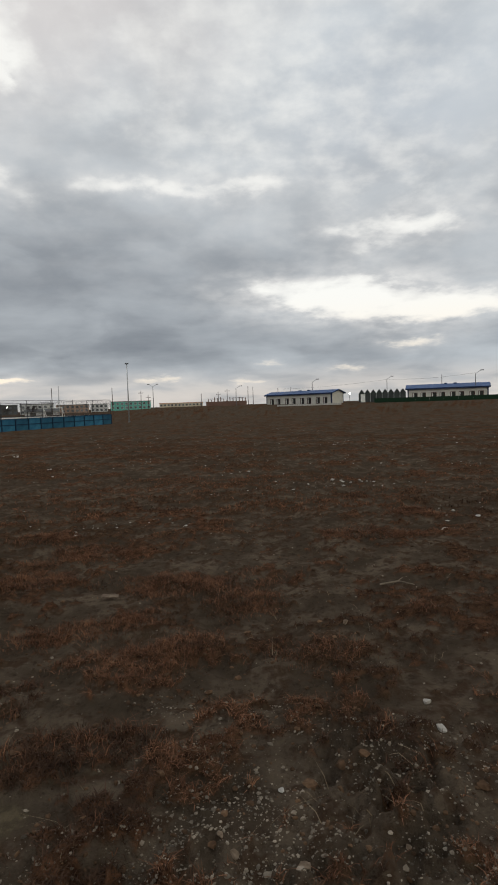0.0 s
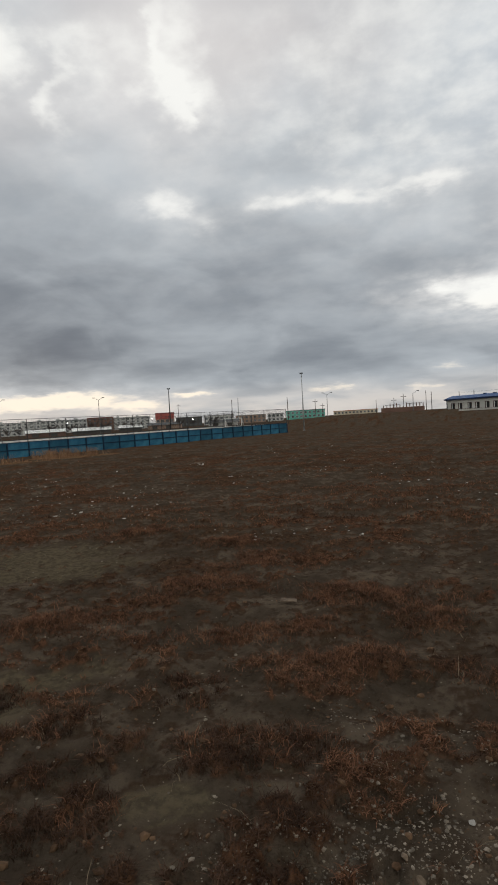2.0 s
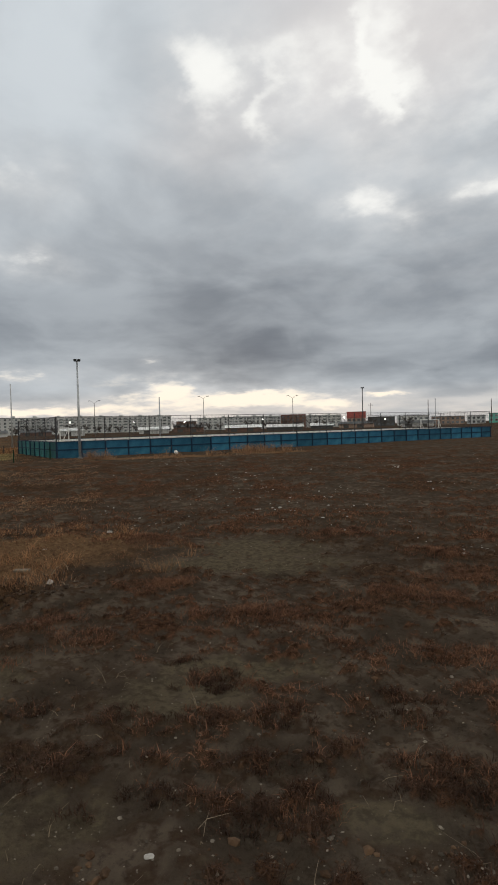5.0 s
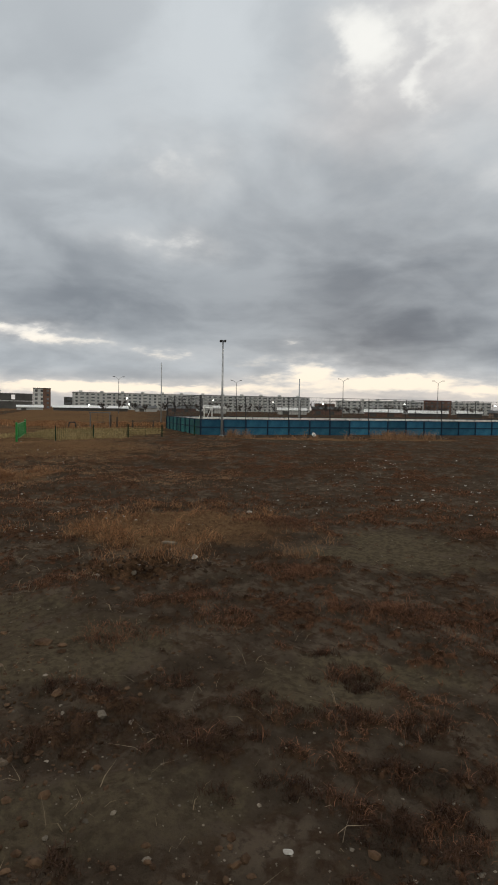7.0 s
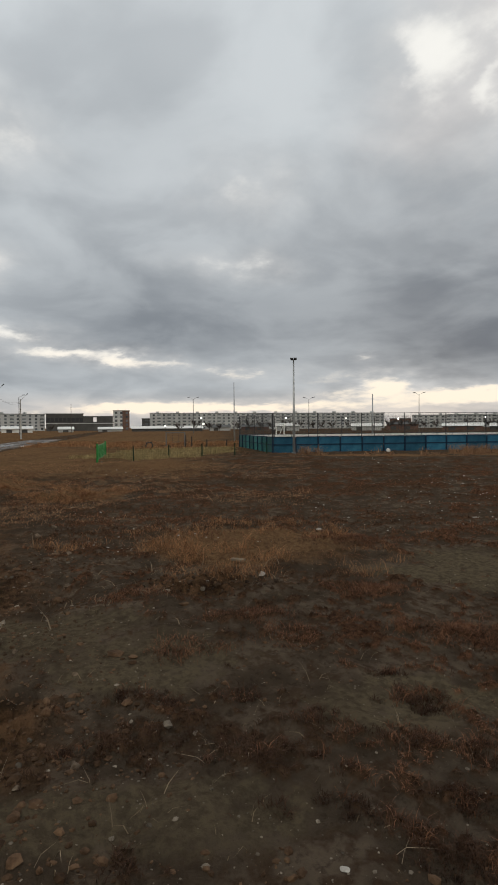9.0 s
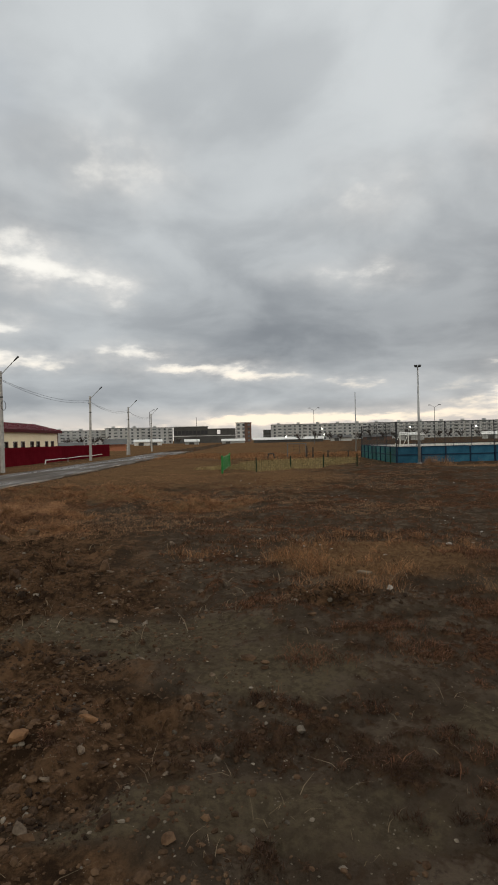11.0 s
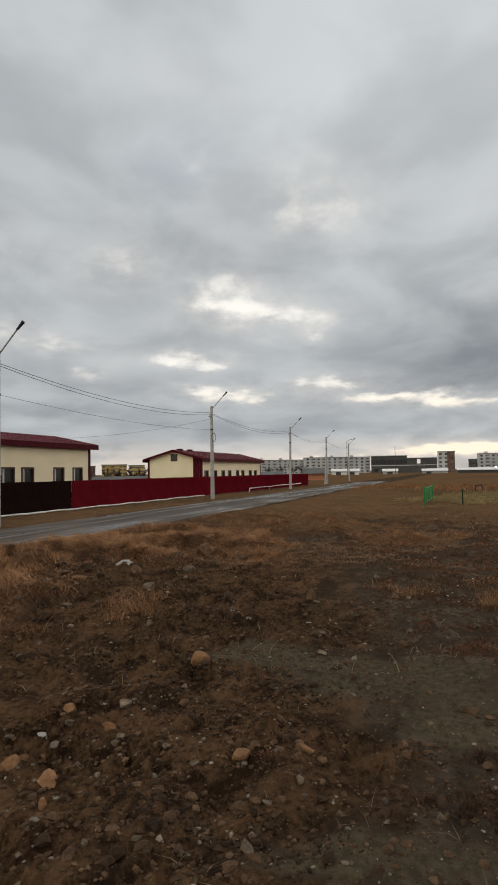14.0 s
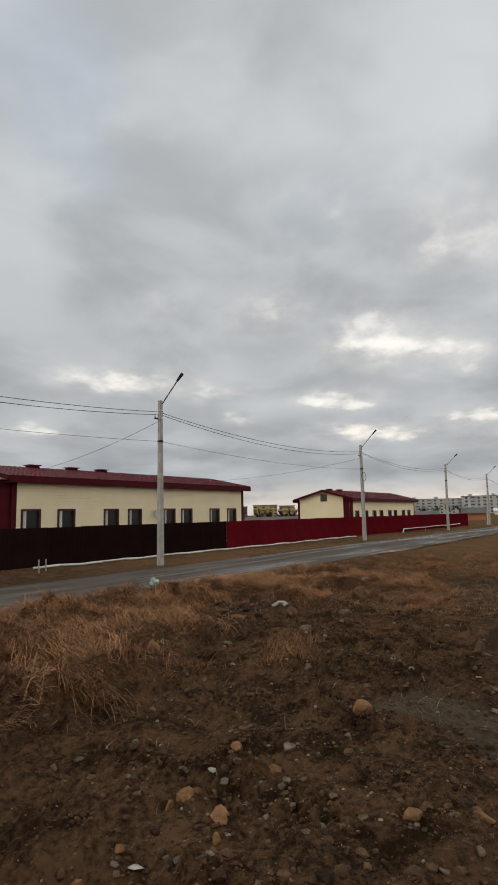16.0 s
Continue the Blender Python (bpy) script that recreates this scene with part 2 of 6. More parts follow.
# ---------------------------------------------------------------- materials
def material(name, c1, c2, scale=3.0, rough=0.8, bump=0.2, metal=0.0, fine=40.0, spread=0.0, stretch=(1, 1, 1), emit=0.0, gloss=0.12):
    """Two colours mixed by a coarse and a fine noise, with bump; spread: how far single objects differ."""
    m = bpy.data.materials.new(name)
    m.use_nodes = True
    nt = m.node_tree
    N, link = nt.nodes.new, nt.links.new
    bsdf = nt.nodes["Principled BSDF"]
    tc, mp = N("ShaderNodeTexCoord"), N("ShaderNodeMapping")
    mp.inputs["Scale"].default_value = stretch
    link(tc.outputs["Object"], mp.inputs[0])
    a, b = N("ShaderNodeTexNoise"), N("ShaderNodeTexNoise")
    a.inputs["Scale"].default_value, b.inputs["Scale"].default_value = scale, fine
    a.inputs["Detail"].default_value, b.inputs["Detail"].default_value = 6, 3
    link(mp.outputs[0], a.inputs[0]), link(mp.outputs[0], b.inputs[0])
    add = N("ShaderNodeMath")
    add.operation = "MULTIPLY_ADD"
    link(b.outputs[0], add.inputs[0])
    add.inputs[1].default_value = 0.45
    link(a.outputs[0], add.inputs[2])
    mr = N("ShaderNodeMapRange")
    link(add.outputs[0], mr.inputs[0])
    mr.inputs[1].default_value, mr.inputs[2].default_value = 0.5, 0.95
    mix = N("ShaderNodeMix")
    mix.data_type = "RGBA"
    link(mr.outputs[0], mix.inputs[0])
    mix.inputs[6].default_value, mix.inputs[7].default_value = (*c1, 1), (*c2, 1)
    col = mix.outputs[2]
    if spread:
        info, hsv, rng = N("ShaderNodeObjectInfo"), N("ShaderNodeHueSaturation"), N("ShaderNodeMapRange")
        geo = N("ShaderNodeNewGeometry")
        both = N("ShaderNodeMath")
        both.operation = "ADD"
        link(info.outputs["Random"], both.inputs[0]), link(geo.outputs["Random Per Island"], both.inputs[1])
        fr = N("ShaderNodeMath")
        fr.operation = "FRACT"
        link(both.outputs[0], fr.inputs[0])
        link(fr.outputs[0], rng.inputs[0])
        rng.inputs[3].default_value, rng.inputs[4].default_value = 1 - spread, 1 + spread
        link(rng.outputs[0], hsv.inputs["Value"])
        link(col, hsv.inputs["Color"])
        col = hsv.outputs[0]
    link(col, bsdf.inputs["Base Color"])
    bsdf.inputs["Roughness"].default_value, bsdf.inputs["Metallic"].default_value = rough, metal
    bsdf.inputs["Specular IOR Level"].default_value = gloss
    if bump:
        bp = N("ShaderNodeBump")
        bp.inputs["Strength"].default_value, bp.inputs["Distance"].default_value = bump, 0.02
        link(add.outputs[0], bp.inputs["Height"])
        link(bp.outputs[0], bsdf.inputs["Normal"])
    if emit:
        bsdf.inputs["Emission Color"].default_value = (*c2, 1)
        bsdf.inputs["Emission Strength"].default_value = emit
    return m


def glass_material():
    m = bpy.data.materials.new("window_glass")
    m.use_nodes = True
    b = m.node_tree.nodes["Principled BSDF"]
    b.inputs["Base Color"].default_value = (0.028, 0.030, 0.030, 1)
    b.inputs["Roughness"].default_value = 0.15
    b.inputs["Specular IOR Level"].default_value = 0.3
    return m


def ground_material():
    m = bpy.data.materials.new("dry_soil")
    m.use_nodes = True
    nt = m.node_tree
    N, link = nt.nodes.new, nt.links.new
    bsdf = nt.nodes["Principled BSDF"]
    tc = N("ShaderNodeTexCoord").outputs["Object"]

    def tex(scale, detail=5, rough=0.6, kind="ShaderNodeTexNoise"):
        n = N(kind)
        link(tc, n.inputs["Vector"])
        n.inputs["Scale"].default_value = scale
        if kind == "ShaderNodeTexNoise":
            n.inputs["Detail"].default_value, n.inputs["Roughness"].default_value = detail, rough
        return n.outputs[0]

    def attr(name):
        n = N("ShaderNodeAttribute")
        n.attribute_name = name
        return n.outputs["Fac"]

    def ramp(v, lo, hi, a=0.0, b=1.0):
        n = N("ShaderNodeMapRange")
        n.interpolation_type = "SMOOTHSTEP"
        link(v, n.inputs[0])
        for k, q in zip((1, 2, 3, 4), (lo, hi, a, b)):
            n.inputs[k].default_value = q
        return n.outputs[0]

    def op(kind, a, b):
        n = N("ShaderNodeMath")
        n.operation = kind
        for k, v in enumerate((a, b)):
            if isinstance(v, (int, float)):
                n.inputs[k].default_value = v
            else:
                link(v, n.inputs[k])
        return n.outputs[0]

    def mix(f, a, b):
        n = N("ShaderNodeMix")
        n.data_type = "RGBA"
        for k, v in ((0, f), (6, a), (7, b)):
            if isinstance(v, (int, float, tuple)):
                n.inputs[k].default_value = v
            else:
                link(v, n.inputs[k])
        return n.outputs[2]

    n1, n2, n3, n4 = tex(0.35), tex(2.2), tex(14.0, 6, 0.7), tex(70.0, 4, 0.7)
    soil = mix(ramp(n2, 0.34, 0.68), (0.052, 0.039, 0.028, 1), (0.117, 0.090, 0.066, 1))
    soil = mix(ramp(n3, 0.50, 0.66, 0, 0.6), soil, (0.022, 0.015, 0.011, 1))
    n5 = tex(6.5, 3, 0.6)
    soil = mix(op("MULTIPLY", ramp(n5, 0.46, 0.64, 0, 0.8), ramp(n2, 0.40, 0.52)), soil, (0.038, 0.020, 0.012, 1))
    bare = op("ADD", attr("bare"), op("MULTIPLY", op("SUBTRACT", n5, 0.53), 2.6))
    soil = mix(ramp(bare, 0.1, 0.8, 0, 0.85), soil, mix(ramp(n3, 0.36, 0.62), (0.064, 0.051, 0.034, 1), (0.122, 0.097, 0.063, 1)))
    # the tufts' own shade is put into this dark dead-leaf colour
    shaded_litter = mix(ramp(n3, 0.34, 0.66), (0.022, 0.0105, 0.006, 1), (0.125, 0.062, 0.035, 1))
    shaded_litter = mix(ramp(n1, 0.42, 0.60, 0, 0.6), shaded_litter, mix(ramp(n3, 0.34, 0.66), (0.022, 0.015, 0.009, 1), (0.075, 0.052, 0.032, 1)))
    cover = op("ADD", attr("cover"), op("MULTIPLY", op("SUBTRACT", n3, 0.5), 1.3))
    col = mix(ramp(cover, 0.15, 0.85, 0, 0.92), soil, shaded_litter)
    yellow = mix(ramp(n3, 0.3, 0.7), (0.090, 0.050, 0.026, 1), (0.205, 0.122, 0.064, 1))
    col = mix(ramp(op("ADD", attr("gold"), op("MULTIPLY", op("SUBTRACT", n2, 0.5), 0.9)), 0.25, 0.8), col, yellow)
    rubble = mix(ramp(op("ADD", op("MULTIPLY", n3, 0.5), op("MULTIPLY", n2, 0.5)), 0.40, 0.60), (0.021, 0.0115, 0.0065, 1), (0.128, 0.072, 0.039, 1))
    col = mix(ramp(op("ADD", attr("stony"), op("MULTIPLY", op("SUBTRACT", n2, 0.5), 0.6)), 0.3, 0.85, 0, 0.95), col, rubble)
    thatch = mix(ramp(n3, 0.32, 0.68), (0.036, 0.018, 0.010, 1), (0.150, 0.078, 0.042, 1))
    col = mix(ramp(attr("turf"), 0.2, 0.8, 0, 0.8), col, thatch)
    grit = ramp(n4, 0.62, 0.78)
    col = mix(op("MULTIPLY", grit, 0.55), col, (0.18, 0.140, 0.105, 1))
    col = mix(ramp(n1, 0.42, 0.70, 0, 0.35), col, (0.042, 0.029, 0.020, 1))
    link(col, bsdf.inputs["Base Color"])
    bsdf.inputs["Roughness"].default_value = 0.95
    bsdf.inputs["Specular IOR Level"].default_value = 0.0
    height = op("ADD", op("MULTIPLY", n3, 1.0), op("MULTIPLY", n4, 0.35))
    bp = N("ShaderNodeBump")
    bp.inputs["Strength"].default_value, bp.inputs["Distance"].default_value = 0.9, 0.05
    link(height, bp.inputs["Height"])
    link(bp.outputs[0], bsdf.inputs["Normal"])
    return m


def asphalt_material():
    m = material("wet_worn_asphalt", (0.040, 0.030, 0.022), (0.098, 0.075, 0.057), 0.8, 0.6, 0.25, 0, 60, 0, (0.4, 2.0, 1), gloss=0.2)
    nt = m.node_tree
    N, link = nt.nodes.new, nt.links.new
    tc, mp, n, r = N("ShaderNodeTexCoord"), N("ShaderNodeMapping"), N("ShaderNodeTexNoise"), N("ShaderNodeMapRange")
    mp.inputs["Scale"].default_value = (0.09, 0.75, 1)
    link(tc.outputs["Object"], mp.inputs[0])
    link(mp.outputs[0], n.inputs[0])
    n.inputs["Scale"].default_value, n.inputs["Detail"].default_value = 1.0, 4
    link(n.outputs[0], r.inputs[0])
    for k, q in zip((1, 2, 3, 4), (0.44, 0.62, 0.75, 0.26)):
        r.inputs[k].default_value = q
    link(r.outputs[0], nt.nodes["Principled BSDF"].inputs["Roughness"])
    return m


M_GROUND, M_ROAD, M_GLASS = ground_material(), asphalt_material(), glass_material()
M_CONC = material("weathered_concrete", (0.30, 0.29, 0.275), (0.46, 0.45, 0.43), 4, 0.9, 0.3)
M_GALV = material("galvanised_steel", (0.28, 0.29, 0.30), (0.45, 0.46, 0.47), 6, 0.5, 0.05, 0.6)
M_DARKMETAL = material("dark_steel", (0.03, 0.032, 0.035), (0.06, 0.06, 0.065), 8, 0.6, 0.1, 0.3)
M_WIRE = material("cable_black", (0.02, 0.02, 0.02), (0.05, 0.05, 0.05), 8, 0.6, 0)
M_BROWN = material("dark_brown_sheet", (0.013, 0.007, 0.006), (0.019, 0.010, 0.009), 1.5, 0.8, 0.05, 0, 30, 0.12, gloss=0.0)
M_RED = material("cherry_red_sheet", (0.100, 0.006, 0.011), (0.135, 0.010, 0.016), 1.2, 0.8, 0.05, 0, 30, 0.10, gloss=0.0)
M_TRIM = material("dark_wine_trim", (0.055, 0.006, 0.011), (0.080, 0.009, 0.015), 1.2, 0.7, 0.03, 0, 30, 0, gloss=0.05)
M_ROOFRED = material("wine_red_roof_sheet", (0.10, 0.016, 0.026), (0.15, 0.028, 0.040), 1.0, 0.4, 0.05)
M_CREAM = material("cream_siding", (0.78, 0.69, 0.48), (0.86, 0.77, 0.56), 0.7, 0.6, 0.08, 0, 25)
M_WHITEWALL = material("off_white_siding", (0.44, 0.425, 0.385), (0.56, 0.545, 0.50), 0.7, 0.6, 0.08)
M_BLUEROOF = material("blue_roof_sheet", (0.035, 0.07, 0.17), (0.06, 0.11, 0.25), 1.0, 0.45, 0.05)
M_NAVY = material("navy_trim", (0.012, 0.02, 0.05), (0.02, 0.035, 0.08), 1.0, 0.5, 0)
M_WHITE = material("white_paint", (0.62, 0.62, 0.60), (0.80, 0.80, 0.78), 3, 0.6, 0.1)
M_PVC = material("window_frame_brown", (0.045, 0.02, 0.018), (0.07, 0.03, 0.025), 3, 0.5, 0)
M_CURTAIN = material("pale_curtain", (0.45, 0.45, 0.44), (0.7, 0.7, 0.68), 5, 0.9, 0.1, 0, 20, 0, (6, 1, 0.5))
M_BLUE = material("weathered_blue_board", (0.010, 0.060, 0.118), (0.030, 0.125, 0.195), 1.3, 0.6, 0.15, 0, 12, 0.28)
M_TEAL = material("weathered_teal_board", (0.015, 0.08, 0.085), (0.03, 0.15, 0.15), 1.5, 0.6, 0.15, 0, 12, 0.3)
M_NAVYFRAME = material("dark_blue_frame", (0.006, 0.018, 0.04), (0.012, 0.03, 0.06), 3, 0.6, 0.1)
M_GREEN = material("green_painted_steel", (0.02, 0.14, 0.035), (0.03, 0.24, 0.06), 4, 0.5, 0.1)
M_DARKGREEN = material("dark_green_paint", (0.006, 0.020, 0.010), (0.011, 0.034, 0.016), 4, 0.6, 0.1)
M_PANEL = material("grey_concrete_panel", (0.38, 0.39, 0.395), (0.54, 0.545, 0.54), 0.12, 0.9, 0.1, 0, 2.0, 0.08)
M_PANELDARK = material("dark_unfinished_concrete", (0.060, 0.058, 0.058), (0.10, 0.098, 0.095), 0.15, 0.95, 0.1, 0, 2.0)
M_BRICK = material("brown_brick", (0.11, 0.065, 0.05), (0.17, 0.105, 0.085), 0.3, 0.9, 0.1, 0, 3.0)
M_FLATWIN = material("dark_window_pane", (0.06, 0.068, 0.075), (0.15, 0.16, 0.175), 0.3, 0.4, 0, 0, 3, 0.5)
M_TURQ = material("turquoise_plaster", (0.09, 0.30, 0.26), (0.14, 0.40, 0.34), 0.2, 0.85, 0.1, 0, 2)
M_YELLOW = material("yellow_plaster", (0.42, 0.30, 0.12), (0.55, 0.40, 0.18), 0.2, 0.85, 0.1, 0, 2)
M_ORANGE = material("orange_plaster", (0.42, 0.17, 0.10), (0.52, 0.24, 0.15), 0.2, 0.85, 0.1, 0, 2)
M_PALECREAM = material("pale_cream_plaster", (0.38, 0.33, 0.25), (0.50, 0.45, 0.36), 0.2, 0.85, 0.1, 0, 2)
M_FADEDRED = material("faded_red_plaster", (0.27, 0.070, 0.062), (0.38, 0.11, 0.095), 0.2, 0.85, 0.1, 0, 2)
M_TANWALL = material("faded_tan_plaster", (0.25, 0.17, 0.13), (0.34, 0.25, 0.20), 0.2, 0.85, 0.1, 0, 2)
M_ROOFGREY = material("grey_bitumen_roof", (0.09, 0.09, 0.09), (0.15, 0.15, 0.15), 0.3, 0.9, 0.1)
M_LAMP = material("lit_lamp_glass", (1, 1, 1), (1.0, 0.97, 0.9), 3, 0.5, 0, emit=6.0)
M_STRAW = material("golden_dry_grass", (0.13, 0.062, 0.028), (0.37, 0.195, 0.098), 3, 0.9, 0, 0, 30, 0.55)
M_TAN = material("tan_dry_grass", (0.14, 0.078, 0.043), (0.35, 0.205, 0.118), 3, 0.9, 0, 0, 30, 0.5)
M_OLIVE = material("pale_olive_dry_grass", (0.20, 0.150, 0.070), (0.38, 0.29, 0.145), 3, 0.9, 0, 0, 30, 0.4)
M_REDGRASS = material("reddish_dry_grass", (0.066, 0.030, 0.017), (0.195, 0.095, 0.053), 3, 0.9, 0, 0, 30, 0.5)
M_DARKGRASS = material("dark_dry_weeds", (0.026, 0.014, 0.009), (0.086, 0.047, 0.030), 3, 0.9, 0, 0, 30, 0.4)
M_STALK = material("bleached_stalks", (0.13, 0.095, 0.06), (0.24, 0.185, 0.125), 3, 0.9, 0, 0, 30, 0.35)
M_PEBBLE = material("pale_pebbles", (0.09, 0.073, 0.056), (0.225, 0.188, 0.148), 9, 0.9, 0.2, 0, 60, 0.5)
M_CLOD = material("brown_soil_clods", (0.038, 0.021, 0.012), (0.120, 0.072, 0.042), 9, 0.95, 0.3, 0, 60, 0.4)
M_DARKSOIL = material("dark_dug_soil", (0.018, 0.011, 0.007), (0.062, 0.038, 0.024), 9, 0.95, 0.3, 0, 60, 0.4)
M_STONE = material("grey_brown_stone", (0.078, 0.055, 0.039), (0.21, 0.158, 0.114), 12, 0.9, 0.5, 0, 70, 0.25)
M_OCHRE = material("ochre_brick_rubble", (0.125, 0.062, 0.030), (0.25, 0.135, 0.068), 14, 0.95, 0.5, 0, 70, 0.2)
M_PALE = material("pale_limestone", (0.26, 0.24, 0.215), (0.48, 0.45, 0.41), 10, 0.9, 0.4, 0, 60, 0.1)
M_TWIG = material("bare_brown_twigs", (0.045, 0.034, 0.028), (0.085, 0.066, 0.055), 5, 0.9, 0)
M_WOOD = material("weathered_timber", (0.11, 0.085, 0.062), (0.22, 0.18, 0.135), 5, 0.9, 0.4, 0, 40, 0, (1, 12, 12))
M_BAG = material("mint_plastic_bag", (0.18, 0.36, 0.32), (0.45, 0.60, 0.55), 14, 0.4, 0.4)


# ---------------------------------------------------------------- mesh helpers
def obj(name, bm, mats, parent=None, label="", category="", group="", kind="", m=None, smooth=False):
    me = bpy.data.meshes.new(name)
    bmesh.ops.recalc_face_normals(bm, faces=bm.faces)
    bm.to_mesh(me)
    bm.free()
    for q in (mats if isinstance(mats, (list, tuple)) else [mats]):
        me.materials.append(q)
    if smooth:
        for p in me.polygons:
            p.use_smooth = True
    ob = new(name, me)
    if m is not None:
        ob.matrix_basis = m
    if parent is not None:
        ob.parent = parent
    return tagged(ob, label, category, group, kind)


def part(name, bm, mats, parent, label="", smooth=False):
    return obj(name, bm, mats, parent, label, smooth=smooth)


def again(name, source, parent, m):
    ob = new(name, source.data)
    ob.parent = parent
    ob.matrix_basis = m
    return ob


def empty(name, m, label, category, group="", kind=""):
    ob = new(name)
    ob.empty_display_size = 0.2
    ob.matrix_basis = m
    return tagged(ob, label, category, group, kind)


def box(bm, x0, x1, y0, y1, z0, z1, mat=0):
    v = [bm.verts.new((x, y, z)) for x in (x0, x1) for y in (y0, y1) for z in (z0, z1)]
    for f in ((0, 1, 3, 2), (4, 6, 7, 5), (0, 4, 5, 1), (2, 3, 7, 6), (0, 2, 6, 4), (1, 5, 7, 3)):
        bm.faces.new([v[k] for k in f]).material_index = mat
    return bm


def rod(bm, a, b, r0, r1=None, n=8, mat=0):
    """A tapered round bar from a to b."""
    a, b = Vector(a), Vector(b)
    r1 = r0 if r1 is None else r1
    q = (b - a).to_track_quat("Z", "Y")
    rings = []
    for c, r in ((a, r0), (b, r1)):
        rings.append([bm.verts.new(c + q @ Vector((r * math.cos(2 * math.pi * k / n), r * math.sin(2 * math.pi * k / n), 0))) for k in range(n)])
    for k in range(n):
        bm.faces.new((rings[0][k], rings[0][(k + 1) % n], rings[1][(k + 1) % n], rings[1][k])).material_index = mat
    bm.faces.new(rings[0][::-1]).material_index = mat
    bm.faces.new(rings[1]).material_index = mat
    return bm


def prism(bm, profile, y0, y1, mat=0):
    """An (x, z) outline pushed along y."""
    a = [bm.verts.new((x, y0, z)) for x, z in profile]
    b = [bm.verts.new((x, y1, z)) for x, z in profile]
    n = len(profile)
    for k in range(n):
        bm.faces.new((a[k], a[(k + 1) % n], b[(k + 1) % n], b[k])).material_index = mat
    bm.faces.new(a).material_index = mat
    bm.faces.new(b[::-1]).material_index = mat
    return bm


def B():
    return bmesh.new()


def polar(azimuth, r, z=0.0):
    a = radians(azimuth)
    return Vector((-r * math.sin(a), r * math.cos(a), z))


# ---------------------------------------------------------------- lie of the land
RD, RN = Vector((-0.935, 0.355, 0)), Vector((0.355, 0.935, 0))   # along the road, across it towards the field
ROAD = math.degrees(math.atan2(-0.355, 0.935))


def road_pose(s, n, z=-0.3, rz=0):
    p = RD * s + RN * n
    return pose(p.x, p.y, z, 0, 0, ROAD + rz)


def value_noise(x, y, seed):
    xi, yi = np.floor(x).astype(np.int64), np.floor(y).astype(np.int64)
    fx, fy = x - xi, y - yi
    fx, fy = fx * fx * (3 - 2 * fx), fy * fy * (3 - 2 * fy)

    def h(i, j):
        k = (i * 374761393 + j * 668265263 + seed * 974634777) & 0x7FFFFFFF
        k = ((k ^ (k >> 13)) * 1274126177) & 0x7FFFFFFF
        return ((k ^ (k >> 16)) & 0xFFFF) / 65535.0
    a = h(xi, yi) * (1 - fx) + h(xi + 1, yi) * fx
    b = h(xi, yi + 1) * (1 - fx) + h(xi + 1, yi + 1) * fx
    return a * (1 - fy) + b * fy


def fbm(x, y, scale, seed, octaves=4):
    t, amp, tot = 0.0, 1.0, 0.0
    for k in range(octaves):
        t = t + amp * value_noise(x * scale * 2 ** k + 17.3 * k, y * scale * 2 ** k - 9.1 * k, seed + k)
        tot += amp
        amp *= 0.55
    return t / tot


def smooth(a, b, v):
    t = np.clip((v - a) / (b - a), 0, 1)
    return t * t * (3 - 2 * t)


RED_A = [(1.58, 7.21, 0.51, 0.27), (2.54, 8.34, 0.35, 0.4), (-2.01, 6.99, 0.25, 0.18), (-0.22, 5.42, 0.54, 0.19), (-0.85, 5.29, 0.27, 0.15),
         (0.14, 4.87, 0.24, 0.12), (0.57, 3.83, 0.23, 0.16), (-0.36, 4.13, 0.29, 0.09), (-2.22, 5.54, 0.48, 0.18), (-1.12, 3.86, 0.16, 0.1),
         (1.47, 4.5, 0.16, 0.09), (-2.61, 7.67, 0.32, 0.17), (0.2, 4.02, 0.16, 0.08)]
RED_B = [(-2.1, 5.71, 0.36, 0.24), (-1.74, 6.66, 0.55, 0.24), (-0.58, 5.55, 0.5, 0.26), (-3.15, 4.17, 0.62, 0.17), (-2.53, 5, 0.22, 0.13),
         (-1.25, 4.46, 0.6, 0.2), (-0.48, 3.96, 0.36, 0.19), (0.05, 4.98, 0.25, 0.24), (-2.63, 7.58, 0.4, 0.22), (-4.24, 8.11, 0.55, 0.32),
         (-3.16, 4.31, 0.48, 0.19), (-4.65, 4.38, 0.38, 0.24), (-4.6, 2.9, 0.43, 0.14), (-4.24, 1.96, 0.28, 0.15), (-3.95, 2.94, 0.25, 0.17),
         (-6.68, 6.32, 0.55, 0.45), (-5.82, 2.2, 0.37, 0.14), (-2.61, 4.2, 0.2, 0.09)]
